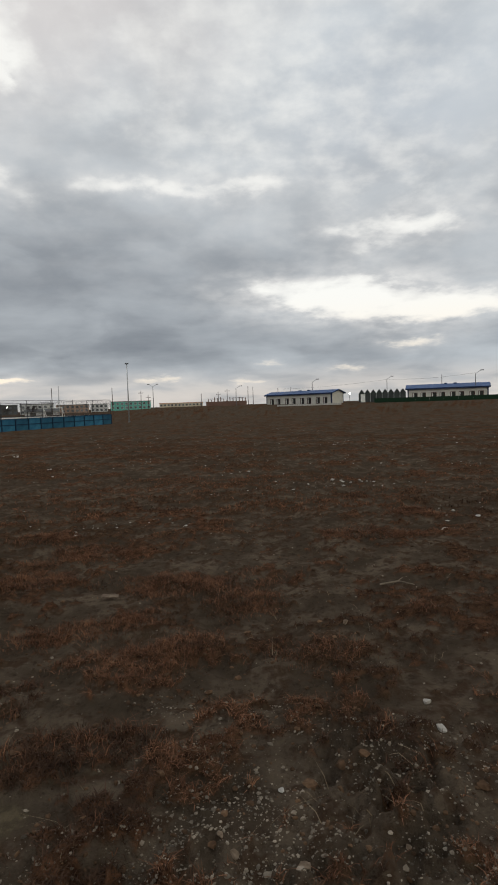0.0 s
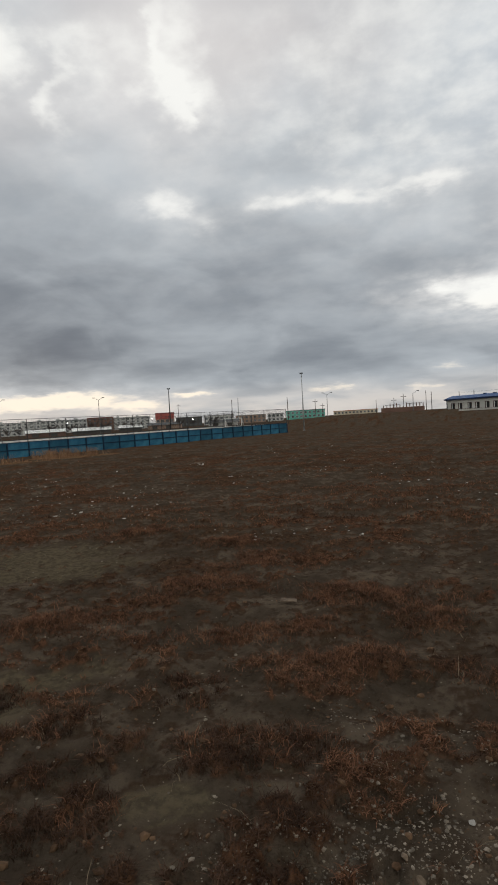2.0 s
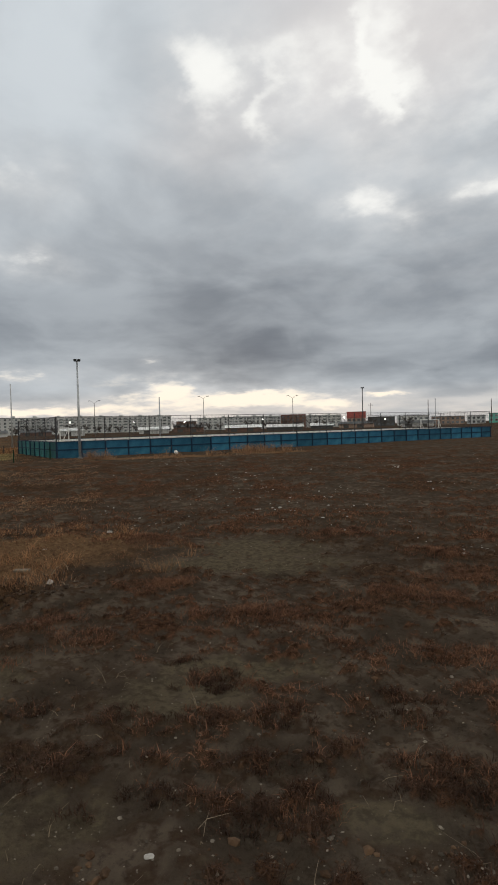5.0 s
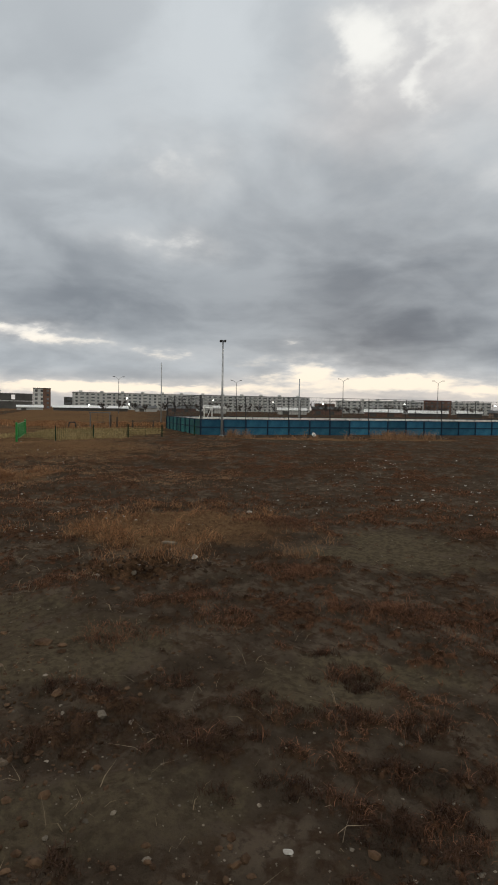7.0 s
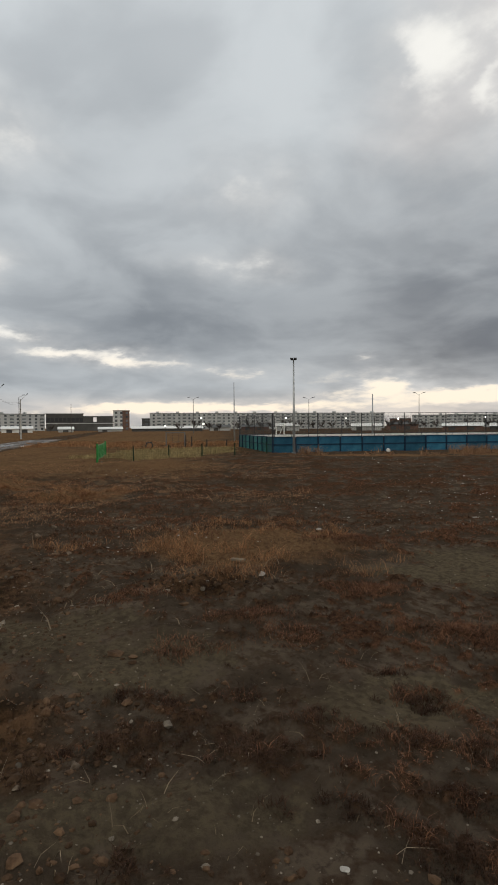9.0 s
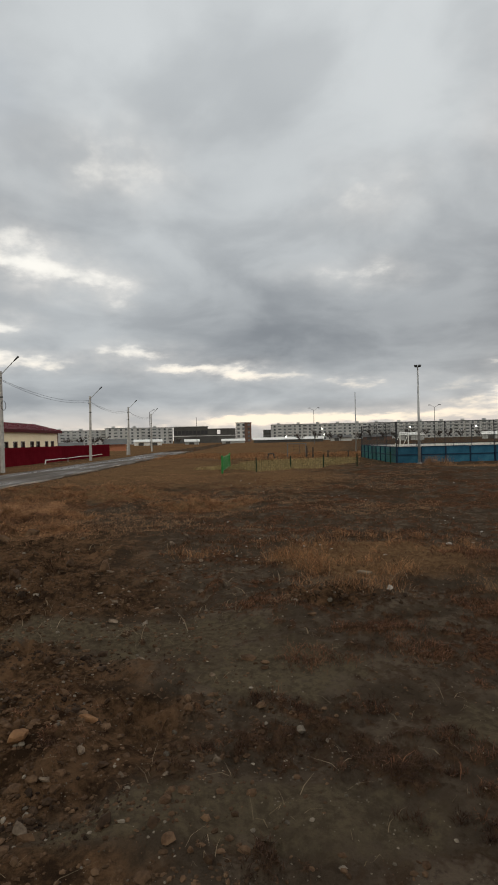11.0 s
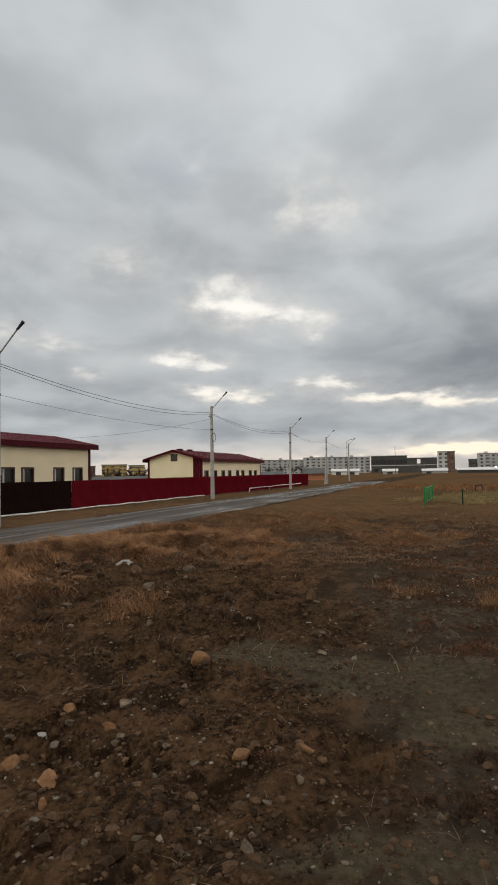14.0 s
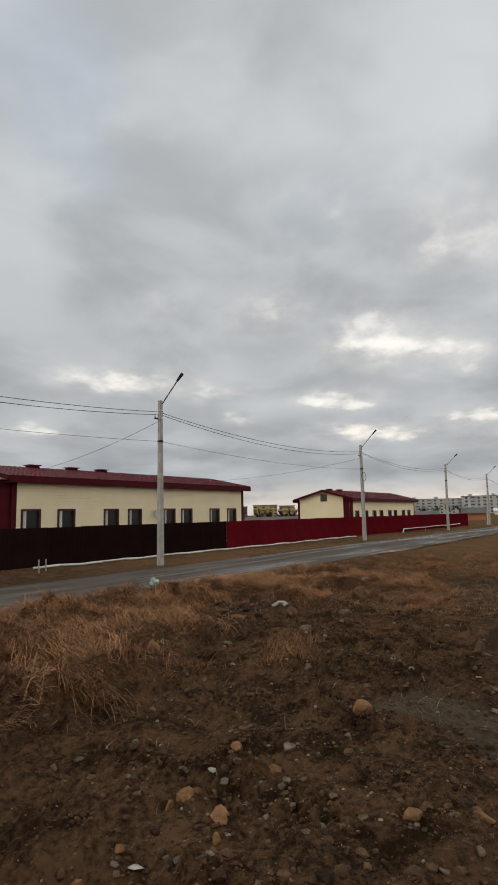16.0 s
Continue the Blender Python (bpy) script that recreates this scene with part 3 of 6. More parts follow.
DARK_A = [(-3.37, 2.1, 0.14, 0.08), (-3.78, 1.47, 0.14, 0.08), (-3.56, 1.57, 0.11, 0.06), (-3.05, 1.51, 0.07, 0.06), (-2.9, 1.68, 0.07, 0.06),
         (-2.81, 1.52, 0.07, 0.06), (-2.64, 1.73, 0.09, 0.06), (-2.32, 1.61, 0.07, 0.06), (-2.75, 2.16, 0.09, 0.06), (-2.57, 1.97, 0.1, 0.06),
         (-2.15, 1.92, 0.12, 0.06), (-1.96, 1.98, 0.11, 0.06), (-2.28, 2.11, 0.08, 0.06), (-2.38, 2.57, 0.23, 0.08), (-3.06, 3.09, 0.17, 0.06),
         (-2.03, 2.82, 0.26, 0.09), (-2.68, 3.07, 0.22, 0.11), (-3.19, 0.98, 0.15, 0.07), (-2.81, 2.33, 0.11, 0.06), (-1.71, 2.11, 0.19, 0.07),
         (-1.5, 2.28, 0.15, 0.09), (-1.85, 2.42, 0.15, 0.06), (-1.58, 2.56, 0.09, 0.06)]
DARK_B = [(-0.93, 2.91, 0.29, 0.1), (-0.53, 2.99, 0.15, 0.11), (-1.8, 2.41, 0.13, 0.07), (-2.27, 2.58, 0.14, 0.07), (-1.45, 2.15, 0.25, 0.1),
         (-1.46, 2.79, 0.11, 0.06), (-1.03, 2.67, 0.16, 0.06), (-2.66, 3.01, 0.18, 0.1), (-1.31, 3.22, 0.17, 0.06), (-0.72, 2.83, 0.29, 0.09),
         (-0.98, 2.73, 0.16, 0.07), (0.77, 2.88, 0.15, 0.07), (-1.44, 3.47, 0.21, 0.08), (-0.49, 2.32, 0.13, 0.06), (0.81, 2.63, 0.1, 0.06)]
DARK = DARK_A + DARK_B
GOLD = [(-7.6, 4.8, 1.3, 1.3), (-18.0, -3.2, 2.4, 2.4), (-14.5, -.6, 1.2, 1.2), (-22.2, 2.5, 2.0, 1.8), (-17.8, 4.9, 1.2, 1.2), (-7.8, -1.9, .4, .5),
        (-8.5, -5.6, 1.5, 1.8), (-5.3, -3.9, .6, .7), (-16.8, -2.6, 2.2, 1.5), (-11.2, -6.1, 1.0, 1.1), (-11.7, -4.4, .7, .8), (-25.2, .6, 2.3, 1.8),
        (-14.6, -3.4, 1.0, 1.0), (-29.5, 29.0, 4.5, 1.2), (-25.5, 37.0, 3.0, 1.2)]
FAR_GOLD = [(-73.8, 20.0, 6, 9), (-62.0, 28.0, 8, 12), (-58.0, 36.0, 6, 10), (-40.0, 16.0, 3, 5), (-45.0, 22.0, 4, 5)]
STONY = [(.6, 2.4, .7, .5), (2.0, 12.4, 1.4, 1.2), (0, 3.6, .35, .3), (-.2, 2.1, .4, .2), (-6.9, -.3, 1.8, 1.1), (-3.8, -.2, 1.1, 1.0), (-5.9, 3.1, .6, .5),
         (-4.4, -1.7, .8, .8), (-3.1, -1.6, 1.2, .5), (-6.9, -.6, 1.6, 1.3), (-9.8, -2.0, 1.6, 1.2)]
STRAW = [(-6.0, -4.5, 1.2, .8), (-7.4, -5.3, 1.0, 1.0), (-4.6, -3.95, .7, .35), (-9.4, -6.4, 1.0, 1.3), (-8.6, -4.1, .9, .6), (-12.6, -6.4, 1.1, 1.3), (-11.0, -5.2, .9, .9), (-15.6, -2.8, 1.1, 1.0),
         (-17.5, -4.0, 1.6, 2.0), (-14.0, -4.9, 1.0, 1.0), (-18.5, -1.5, 1.5, 1.8), (-12.6, -3.9, .6, .5)]
BARE = [(-4.4, 5.9, 1.2, .5), (-2.7, 2.7, .45, .3), (-1.1, 2.4, .25, .12), (-2.5, 1.2, .6, .25), (-4.8, 6.7, .8, .7), (-2.6, 3.3, .6, .22), (-5.3, 1.1, .9, .5),
        (-4.2, 1.7, .7, .5), (-2.7, .6, .7, .2), (-5.9, 0, .6, .4)]


def patch_field(x, y, rows, soft=1.6):
    """1 in the middle of oval patches (centre, half width across the line of sight, half depth along it), 0 outside."""
    out = np.zeros_like(x)
    for cx, cy, a, b in rows:
        r = math.hypot(cx, cy)
        ux, uy = cx / r, cy / r
        dx, dy = x - cx, y - cy
        d = np.sqrt(((dx * uy - dy * ux) / a) ** 2 + ((dx * ux + dy * uy) / b) ** 2)
        out = np.maximum(out, 1 - smooth(0.45, soft, d))
    return out


EDGE = [(-2.5, -3.6), (-4.05, -3.42), (-5.25, -3.3), (-7.55, -3.18), (-10.4, -2.44), (-14.5, -0.1), (-19.0, 1.5)]
RIDGES = [(-5.1, -1.25, -3.95, 0.25, 0.17, 0.075), (-5.6, -1.0, -4.75, 0.55, 0.15, 0.06), (-7.9, -1.2, -7.0, 0.6, 0.22, 0.07), (-3.5, -1.1, -2.75, 0.35, 0.16, 0.05),
          (-6.3, -2.6, -5.5, -1.3, 0.2, 0.05), (-9.6, -2.6, -9.0, -0.2, 0.35, 0.10), (-6.0, 2.6, -5.3, 3.6, 0.2, 0.05), (-11.2, -3.6, -10.6, -2.6, 0.4, 0.20), (-13.0, -4.0, -12.6, -1.2, 0.45, 0.16)]


def turf_side(x, y):
    """0 on the dug soil, 1 on the uncut turf between it and the road."""
    ex, ey = [p[0] for p in EDGE][::-1], [p[1] for p in EDGE][::-1]
    line = np.interp(x, ex, ey) + (fbm(x, y, 1.7, 171, 3) - 0.5) * 0.5
    return smooth(0.0, 0.16, line - y) * smooth(1.0, 2.2, -x)


def weed_field(x, y):
    """1 on low weeds and the littered ground darkened for their shade, 0 on open soil."""
    r = np.hypot(x, y)
    az = np.degrees(np.arctan2(-x, y))
    grown = np.maximum(patch_field(x, y, RED_A + RED_B), patch_field(x, y, DARK))
    bare = patch_field(x, y, BARE)
    far = smooth(9, 22, r)
    n = fbm(x, y, 3.4, 141, 3) * (1 - far) + fbm(x, y, 1.3, 147, 3) * far
    f = fbm(x, y, 13.0, 145, 3) * (1 - far) + fbm(x, y, 4.5, 149, 3) * far
    dug = smooth(70, 86, az) * (1 - smooth(11, 17, r)) * (1 - turf_side(x, y))
    level = 0.5 * n + 0.5 * f + 0.09 * grown - 0.07 * patch_field(x, y, STONY[:4]) - 0.14 * bare - 0.10 * dug + 0.03 * smooth(4, 9, r) + 0.14 * (fbm(x, y, 0.5, 155, 2) - 0.5)
    return smooth(0.50, 0.66, level)


def ground_z(x, y):
    x, y = np.asarray(x, float), np.asarray(y, float)
    r = np.hypot(x, y)
    z = -0.3 * smooth(8, 18, r)
    az = np.degrees(np.arctan2(-x, y))
    z = z + 1.75 * smooth(85, 165, r) * (1 - smooth(6, 16, az)) * smooth(-90, -40, az)
    n = x * RN.x + y * RN.y
    s = x * RD.x + y * RD.y
    flat = smooth(-23.5, -19.5, n) * (1 - smooth(-12.8, -9.5, n)) * smooth(-40, -30, s)
    near = 1 - smooth(25, 120, r)
    lumps = (fbm(x, y, 0.45, 3) - 0.5) * 0.16 + (fbm(x, y, 2.4, 11, 3) - 0.5) * 0.10 * (1 - smooth(10, 30, r))
    stony = patch_field(x, y, STONY)
    churned = np.maximum(stony, 0.8 * smooth(74, 90, az) * (1 - smooth(10, 16, r)) * smooth(1.5, 3, r))
    lumps = lumps + churned * ((fbm(x, y, 3.0, 23, 4) - 0.5) * 0.20 - 0.035 + (fbm(x, y, 1.1, 29, 2) - 0.5) * 0.16)
    rough = smooth(0.42, 0.66, fbm(x, y, 1.5, 85, 3)) * (1 - smooth(9, 22, r)) * (1 - 0.75 * patch_field(x, y, BARE)) * (0.25 + 0.75 * churned)
    lumps = lumps + rough * ((np.abs(fbm(x, y, 7.0, 83, 3) - 0.5) - 0.06) * 0.30 + (fbm(x, y, 15.0, 87, 2) - 0.5) * 0.13)
    weeds = weed_field(x, y)
    lumps = lumps + (weeds - 0.25) * (0.008 + 0.06 * fbm(x, y, 6.0, 151, 3)) * (1 + 1.2 * smooth(9, 22, r)) * (1 - smooth(30, 60, r))
    for ax, ay, bx, by, wide, high in RIDGES:
        ux, uy = bx - ax, by - ay
        t = np.clip(((x - ax) * ux + (y - ay) * uy) / (ux * ux + uy * uy), 0, 1)
        d = np.hypot(x - ax - t * ux, y - ay - t * uy) + (fbm(x, y, 3.0, 181, 2) - 0.5) * 0.3
        lumps = lumps + 0.7 * high * (np.exp(-(d / wide) ** 2)) * (0.5 + fbm(x, y, 6.0, 183, 3))
    lumps = lumps + 0.13 * turf_side(x, y) * (1 - smooth(9, 14, r))
    hay = patch_field(x, y, GOLD[1:5] + GOLD[6:13] + STRAW)
    lumps = lumps + hay * np.maximum(0, fbm(x, y, 1.4, 53, 3) - 0.45) * 1.0
    # bank of loose soil beside the road
    bank = np.exp(-((n + 10.6) / 1.3) ** 2) * 0.28 * smooth(2, 8, s) * (1 - smooth(30, 45, s))
    z = z + lumps * near * (1 - 0.9 * flat) + bank * (1 - flat)
    return z - 0.10 * flat


def gz(x, y):
    return float(ground_z(np.array([x]), np.array([y]))[0])


def off_road(x, y):
    n = x * RN.x + y * RN.y
    return (n > -12.3) | (n < -18.8)


def build_ground():
    rings = np.concatenate([[0.002, 0.4, 0.8], np.geomspace(1.2, 36, 520), np.geomspace(37, 90, 50), np.geomspace(95, 4500, 45)])
    th = np.radians(np.concatenate([np.linspace(-32, 134, 800, endpoint=False), np.linspace(134, 328, 60, endpoint=False)]))
    n = len(th)
    R, T = np.meshgrid(rings, th, indexing="ij")
    X, Y = (-R * np.sin(T)).ravel(), (R * np.cos(T)).ravel()
    Z = ground_z(X, Y)
    V = np.stack([X, Y, Z], 1)
    k = len(rings)
    i, j = np.meshgrid(np.arange(k - 1), np.arange(n), indexing="ij")
    i, j = i.ravel(), j.ravel()
    F = np.stack([i * n + j, i * n + (j + 1) % n, (i + 1) * n + (j + 1) % n, (i + 1) * n + j], 1)[:, ::-1]
    me = raw_mesh("ground", V, F)
    fields = {"cover": weed_field(X, Y), "gold": patch_field(X, Y, GOLD + FAR_GOLD + STRAW, 2.0), "stony": patch_field(X, Y, STONY[4:]), "bare": patch_field(X, Y, BARE)}
    rr = np.hypot(X, Y)
    azd = np.degrees(np.arctan2(-X, Y))
    fields["gold"] = np.maximum(fields["gold"], 0.72 * smooth(12, 34, rr) * smooth(52, 66, azd) * (0.6 + 0.8 * fbm(X, Y, 0.12, 91)) * off_road(X, Y))
    fields["stony"] = np.maximum(fields["stony"], 0.8 * smooth(66, 90, azd) * (1 - smooth(12, 20, rr))) * (1 - turf_side(X, Y)) * (1 - 0.85 * fields["bare"])
    fields["turf"] = turf_side(X, Y) * (1 - smooth(16, 30, rr))
    for name, v in fields.items():
        a = me.attributes.new(name, "FLOAT", "POINT")
        a.data.foreach_set("value", v.astype(np.float32))
    me.materials.append(M_GROUND)
    for p in me.polygons:
        p.use_smooth = True
    tagged(new("ground", me), "dry brown steppe soil with sparse grass and gravel", "ground", kind="structure")


def raw_mesh(name, V, F):
    me = bpy.data.meshes.new(name)
    F = np.asarray(F)
    me.vertices.add(len(V))
    me.vertices.foreach_set("co", np.asarray(V, np.float32).ravel())
    m = F.shape[1]
    me.loops.add(F.size)
    me.loops.foreach_set("vertex_index", F.astype(np.int32).ravel())
    me.polygons.add(len(F))
    me.polygons.foreach_set("loop_start", np.arange(0, F.size, m, dtype=np.int32))
    me.polygons.foreach_set("loop_total", np.full(len(F), m, dtype=np.int32))
    me.update(calc_edges=True)
    return me


build_ground()

# road: a thin slab with slightly ragged edges
bm = B()
rows = []
for k in range(92):
    s = -35 + k * 1.6
    e0, e1 = -12.9 + 0.22 * math.sin(k * 0.9) + random.uniform(-.15, .15), -18.2 + random.uniform(-.1, .1)
    ring = []
    for q in range(9):
        n = e0 + (e1 - e0) * q / 8
        ring.append(bm.verts.new((-s, n, 0.05 - 0.012 * abs(q - 4))))
    ring = [bm.verts.new((-s, e0 + .05, -0.2))] + ring + [bm.verts.new((-s, e1 - .05, -0.2))]
    rows.append(ring)
for a, b in zip(rows, rows[1:]):
    for k in range(10):
        bm.faces.new((a[k], a[k + 1], b[k + 1], b[k]))
obj("road", bm, M_ROAD, None, "narrow worn asphalt road with wet streaks", "road", kind="structure", m=pose(0, 0, -0.33, 0, 0, ROAD))


# ---------------------------------------------------------------- sheet fence along the road
def sheet_mesh(width, height):
    """Corrugated steel sheet with folded ribs, upright in the x-z plane."""
    bm = B()
    xs, ribs = [], 8
    step = width / ribs
    for k in range(ribs):
        x = k * step
        xs += [(x, 0.0), (x + step * .35, 0.0), (x + step * .45, 0.012), (x + step * .9, 0.012)]
    xs.append((width, 0.0))
    low = [bm.verts.new((x, y, 0)) for x, y in xs]
    top = [bm.verts.new((x, y, height)) for x, y in xs]
    for k in range(len(xs) - 1):
        bm.faces.new((low[k], low[k + 1], top[k + 1], top[k]))
    return bm


def fence_run(s0, count, mat, label, n0, n1, height=1.78):
    top = empty("sheet_fence", road_pose(0, 0), label, "fence")
    w = 2.0
    sheet = post = rail = None
    for k in range(count):
        s = s0 + k * w
        n = n0 + (n1 - n0) * k / max(1, count - 1)
        m = pose(-s - w, n + (n1 - n0) / max(1, count - 1), 0.06 + 0.012 * math.sin(k * 2.3), 0, 0, math.degrees(math.atan2(n0 - n1, max(1, count - 1) * w)))
        if sheet is None:
            sheet = part("sheet", sheet_mesh(w + .03, height), mat, top)
            post = part("post", box(B(), -.03, .03, -.11, -.05, -.2, height - .05), M_DARKMETAL, top)
            rail = part("rail", box(B(), 0, w, -.05, -.01, 1.4, 1.44), M_DARKMETAL, top)
            for o in (sheet, post, rail):
                o.matrix_basis = m
        else:
            again("sheet", sheet, top, m), again("post", post, top, m), again("rail", rail, top, m)
    return top


fence_run(6.3, 12, M_BROWN, "dark brown corrugated steel fence beside the road", -23.2, -23.5)
fence_run(30.3, 28, M_RED, "cherry red corrugated steel fence beside the road", -23.5, -22.2)


def pipe_run(points, label):
    top = empty("white_pipe", road_pose(0, 0), label, "pipe")
    for a, b in zip(points, points[1:]):
        part("pipe_length", rod(B(), a, b, random.uniform(.036, .055), n=8), M_WHITE, top, smooth=True)
    for a in points[1:-1:3]:
        part("pipe_support", rod(B(), (a[0], a[1], -.2), (a[0], a[1], a[2]), 0.03, n=6), M_GALV, top)


def pipe_points(s0, s1, n, step, z):
    out, k = [], 0
    s = s0
    while s <= s1:
        out.append((-s, n + 0.05 * math.sin(k * 1.7), z + 0.025 * math.sin(k * 2.1) + random.uniform(-.02, .02)))
        s += step
        k += 1
    return out


pipe_run(pipe_points(15.2, 50, -22.75, 1.3, 0.09), "white painted pipe laid along the foot of the fence")
pipe_run([(-59.0, -22.0, -0.1), (-59.4, -22.0, .42)] + pipe_points(60.5, 82, -22.0, 3.0, 0.42), "white painted pipe on supports beside the red fence")
for s in (14.9, 15.25):
    obj("marker_stake", rod(B(), (0, 0, -.2), (0.02, 0, 0.5), 0.03, n=6), M_CONC, None, "short pale stake beside the fence", "stake", "stakes by the fence", m=road_pose(s, -21.9, -.3))


# ---------------------------------------------------------------- single-storey houses
def house(m, length, depth, eave, rise, wall, trim, roof, label, windows, fascia=0.34, gable_window=True, vents=(0.3, 0.42, 0.6), corner=0.25, right_panel=1.0, fine=True, drop=1.2):
    """A long low house; front towards +y, x along it; origin at the foot of the front's middle."""
    top = empty("house", m, label, "house")
    h, d = length / 2, depth
    w, t = 1.12, 0.3          # window width, wall thickness
    head = eave - drop
    sill = head - 1.5

    def clad(bm, x0, x1, z0, z1):
        """Front wall piece of lapped boards."""
        z = z0
        step = 0.17 if fine else 3.0
        while z < z1 - 1e-4:
            u = min(z + step, z1)
            v = [bm.verts.new(p) for p in ((x0, 0.042, z), (x1, 0.042, z), (x1, 0.0, u), (x0, 0.0, u), (x0, -t, z), (x1, -t, z), (x1, -t, u), (x0, -t, u))]
            for f in ((0, 1, 2, 3), (4, 7, 6, 5), (0, 4, 5, 1), (3, 2, 6, 7), (0, 3, 7, 4), (1, 5, 6, 2)):
                bm.faces.new([v[k] for k in f])
            z = u
    bm = B()
    xs = [-h] + [q for c in sorted(windows) for q in (c * length - h - w / 2, c * length - h + w / 2)] + [h]
    clad(bm, -h, h, -.2, sill)
    clad(bm, -h, h, head, eave)
    for k in range(0, len(xs), 2):
        clad(bm, xs[k], xs[k + 1], sill, head)
    part("front_wall", bm, wall, top)
    part("back_wall", box(B(), -h, h, -d, -d + t, -.2, eave), wall, top)
    for side in (-1, 1):
        bm = B()
        x0, x1 = (side * h - t, side * h) if side > 0 else (side * h, side * h + t)
        prof = [(-d + t + .002, -.2), (-t - .022, -.2), (-t - .022, eave), (-d / 2, eave + rise), (-d + t + .002, eave)]
        a = [bm.verts.new((x0, y, z)) for y, z in prof]
        b = [bm.verts.new((x1, y, z)) for y, z in prof]
        for k in range(5):
            bm.faces.new((a[k], a[(k + 1) % 5], b[(k + 1) % 5], b[k]))
        bm.faces.new(a), bm.faces.new(b[::-1])
        part("gable_wall", bm, wall, top)
        e = side * (h + .015)
        part("corner_trim", box(B(), min(e, e - side * .3), max(e, e - side * .3), -corner, .045, -.2, eave), trim, top)
        part("corner_trim", box(B(), min(e, e - side * .1), max(e, e - side * .1), -d - .03, -d + corner, -.2, eave), trim, top)
    if right_panel:
        part("wall_panel", box(B(), h + .004, h + .03, -right_panel, -.26, -.2, eave + rise * .2), trim, top)
    # roof slopes with raised seams
    over, ends = 0.45, 0.5
    for sgn, name in ((1, "roof_slope"), (-1, "roof_slope")):
        bm = B()
        y_mid, y_out = -d / 2, (over if sgn > 0 else -d - over)
        z_out = eave + 0.04 - rise * over / (d / 2)
        z_mid = eave + rise + 0.04
        v = [bm.verts.new(p) for p in ((-h - ends, y_mid, z_mid), (h + ends, y_mid, z_mid), (h + ends, y_out, z_out), (-h - ends, y_out, z_out))]
        u = [bm.verts.new(q.co + Vector((0, 0, .06))) for q in v]
        for f in ((v[0], v[1], v[2], v[3]), (u[3], u[2], u[1], u[0]), (v[0], u[0], u[1], v[1]), (v[1], u[1], u[2], v[2]), (v[2], u[2], u[3], v[3]), (v[3], u[3], u[0], v[0])):
            bm.faces.new(f)
        step = 0.35 if fine else 1.0
        k = -h - ends + 0.05
        while k < h + ends - .05:
            a = [bm.verts.new(p) for p in ((k, y_mid, z_mid + .055), (k + .06, y_mid, z_mid + .055), (k + .06, y_out, z_out + .055), (k, y_out, z_out + .055))]
            c = [bm.verts.new(q.co + Vector((0, 0, .035))) for q in a]
            for f in ((c[3], c[2], c[1], c[0]), (a[0], c[0], c[1], a[1]), (a[1], c[1], c[2], a[2]), (a[2], c[2], c[3], a[3]), (a[3], c[3], c[0], a[0])):
                bm.faces.new(f)
            k += step
        part(name, bm, roof, top)
        yo = y_out + sgn * .01
        part("fascia", box(B(), -h - ends, h + ends, min(yo, yo + sgn * .04), max(yo, yo + sgn * .04), z_out - fascia, z_out + .05), trim, top)
        yi = -.0 if sgn > 0 else -d
        part("soffit", box(B(), -h - ends, h + ends, min(y_out, yi + sgn * .05), max(y_out, yi + sgn * .05), z_out - fascia + .02, z_out - fascia + .05), trim, top)
        for side in (-1, 1):
            bm = B()
            x = side * (h + ends)
            q = [(x, y_mid, z_mid + .05), (x, y_out, z_out + .05), (x, y_out, z_out - .2), (x, y_mid, z_mid - .2)]
            a = [bm.verts.new(p) for p in q]
            c = [bm.verts.new((p[0] + side * .03, p[1], p[2])) for p in q]
            for k in range(4):
                bm.faces.new((a[k], a[(k + 1) % 4], c[(k + 1) % 4], c[k]))
            bm.faces.new(a), bm.faces.new(c[::-1])
            part("barge_board", bm, trim, top)
    for v in vents:
        x = v * length - h
        vent = part("roof_vent", box(B(), x - .34, x + .34, -d / 2 - .25, -d / 2 + .25, eave + rise - .02, eave + rise + .22), trim, top)
        part("vent_cap", box(B(), x - .44, x + .44, -d / 2 - .34, -d / 2 + .34, eave + rise + .222, eave + rise + .27), roof, vent)
    part("inner_wall", box(B(), -h + .4, h - .4, -2.2, -2.1, 0, eave - .1), M_CURTAIN, top)
    part("inner_floor", box(B(), -h + .4, h - .4, -2.05, -.35, sill - 1.0, sill - .95), M_WOOD, top)
    for k, c in enumerate(sorted(windows)):
        x = c * length - h
        win = empty("window", pose(x, 0, 0), "", "")
        win.parent = top
        for n0, args in (("frame", (-w / 2 - .07, -w / 2 + .06, -.12, .05, sill - .06, head + .06)), ("frame", (w / 2 - .06, w / 2 + .07, -.12, .05, sill - .06, head + .06)),
                         ("frame", (-w / 2 + .061, w / 2 - .061, -.12, .05, head - .05, head + .06)), ("frame", (-w / 2 + .061, w / 2 - .061, -.12, .05, sill - .06, sill + .04))):
            part(n0, box(B(), *args), M_PVC, win)
        part("mullion", box(B(), w * .22, w * .22 + .06, -.1, -.04, sill + .041, head - .051), M_WHITE, win)
        part("pane", box(B(), -w / 2 + .061, w / 2 - .061, -.09, -.075, sill + .041, head - .051), M_GLASS, win)
        part("curtain", box(B(), w * .22 + .065, w / 2 - .065, -.072, -.066, sill + .045, head - .055), M_CURTAIN, win)
        part("sill", box(B(), -w / 2 - .1, w / 2 + .1, .051, .14, sill - .1, sill - .062), M_PVC, win)
    if gable_window:
        for side in (1,):
            x = side * h
            gw = empty("window", pose(x, -d / 2, eave + rise * .1), "", "")
            gw.parent = top
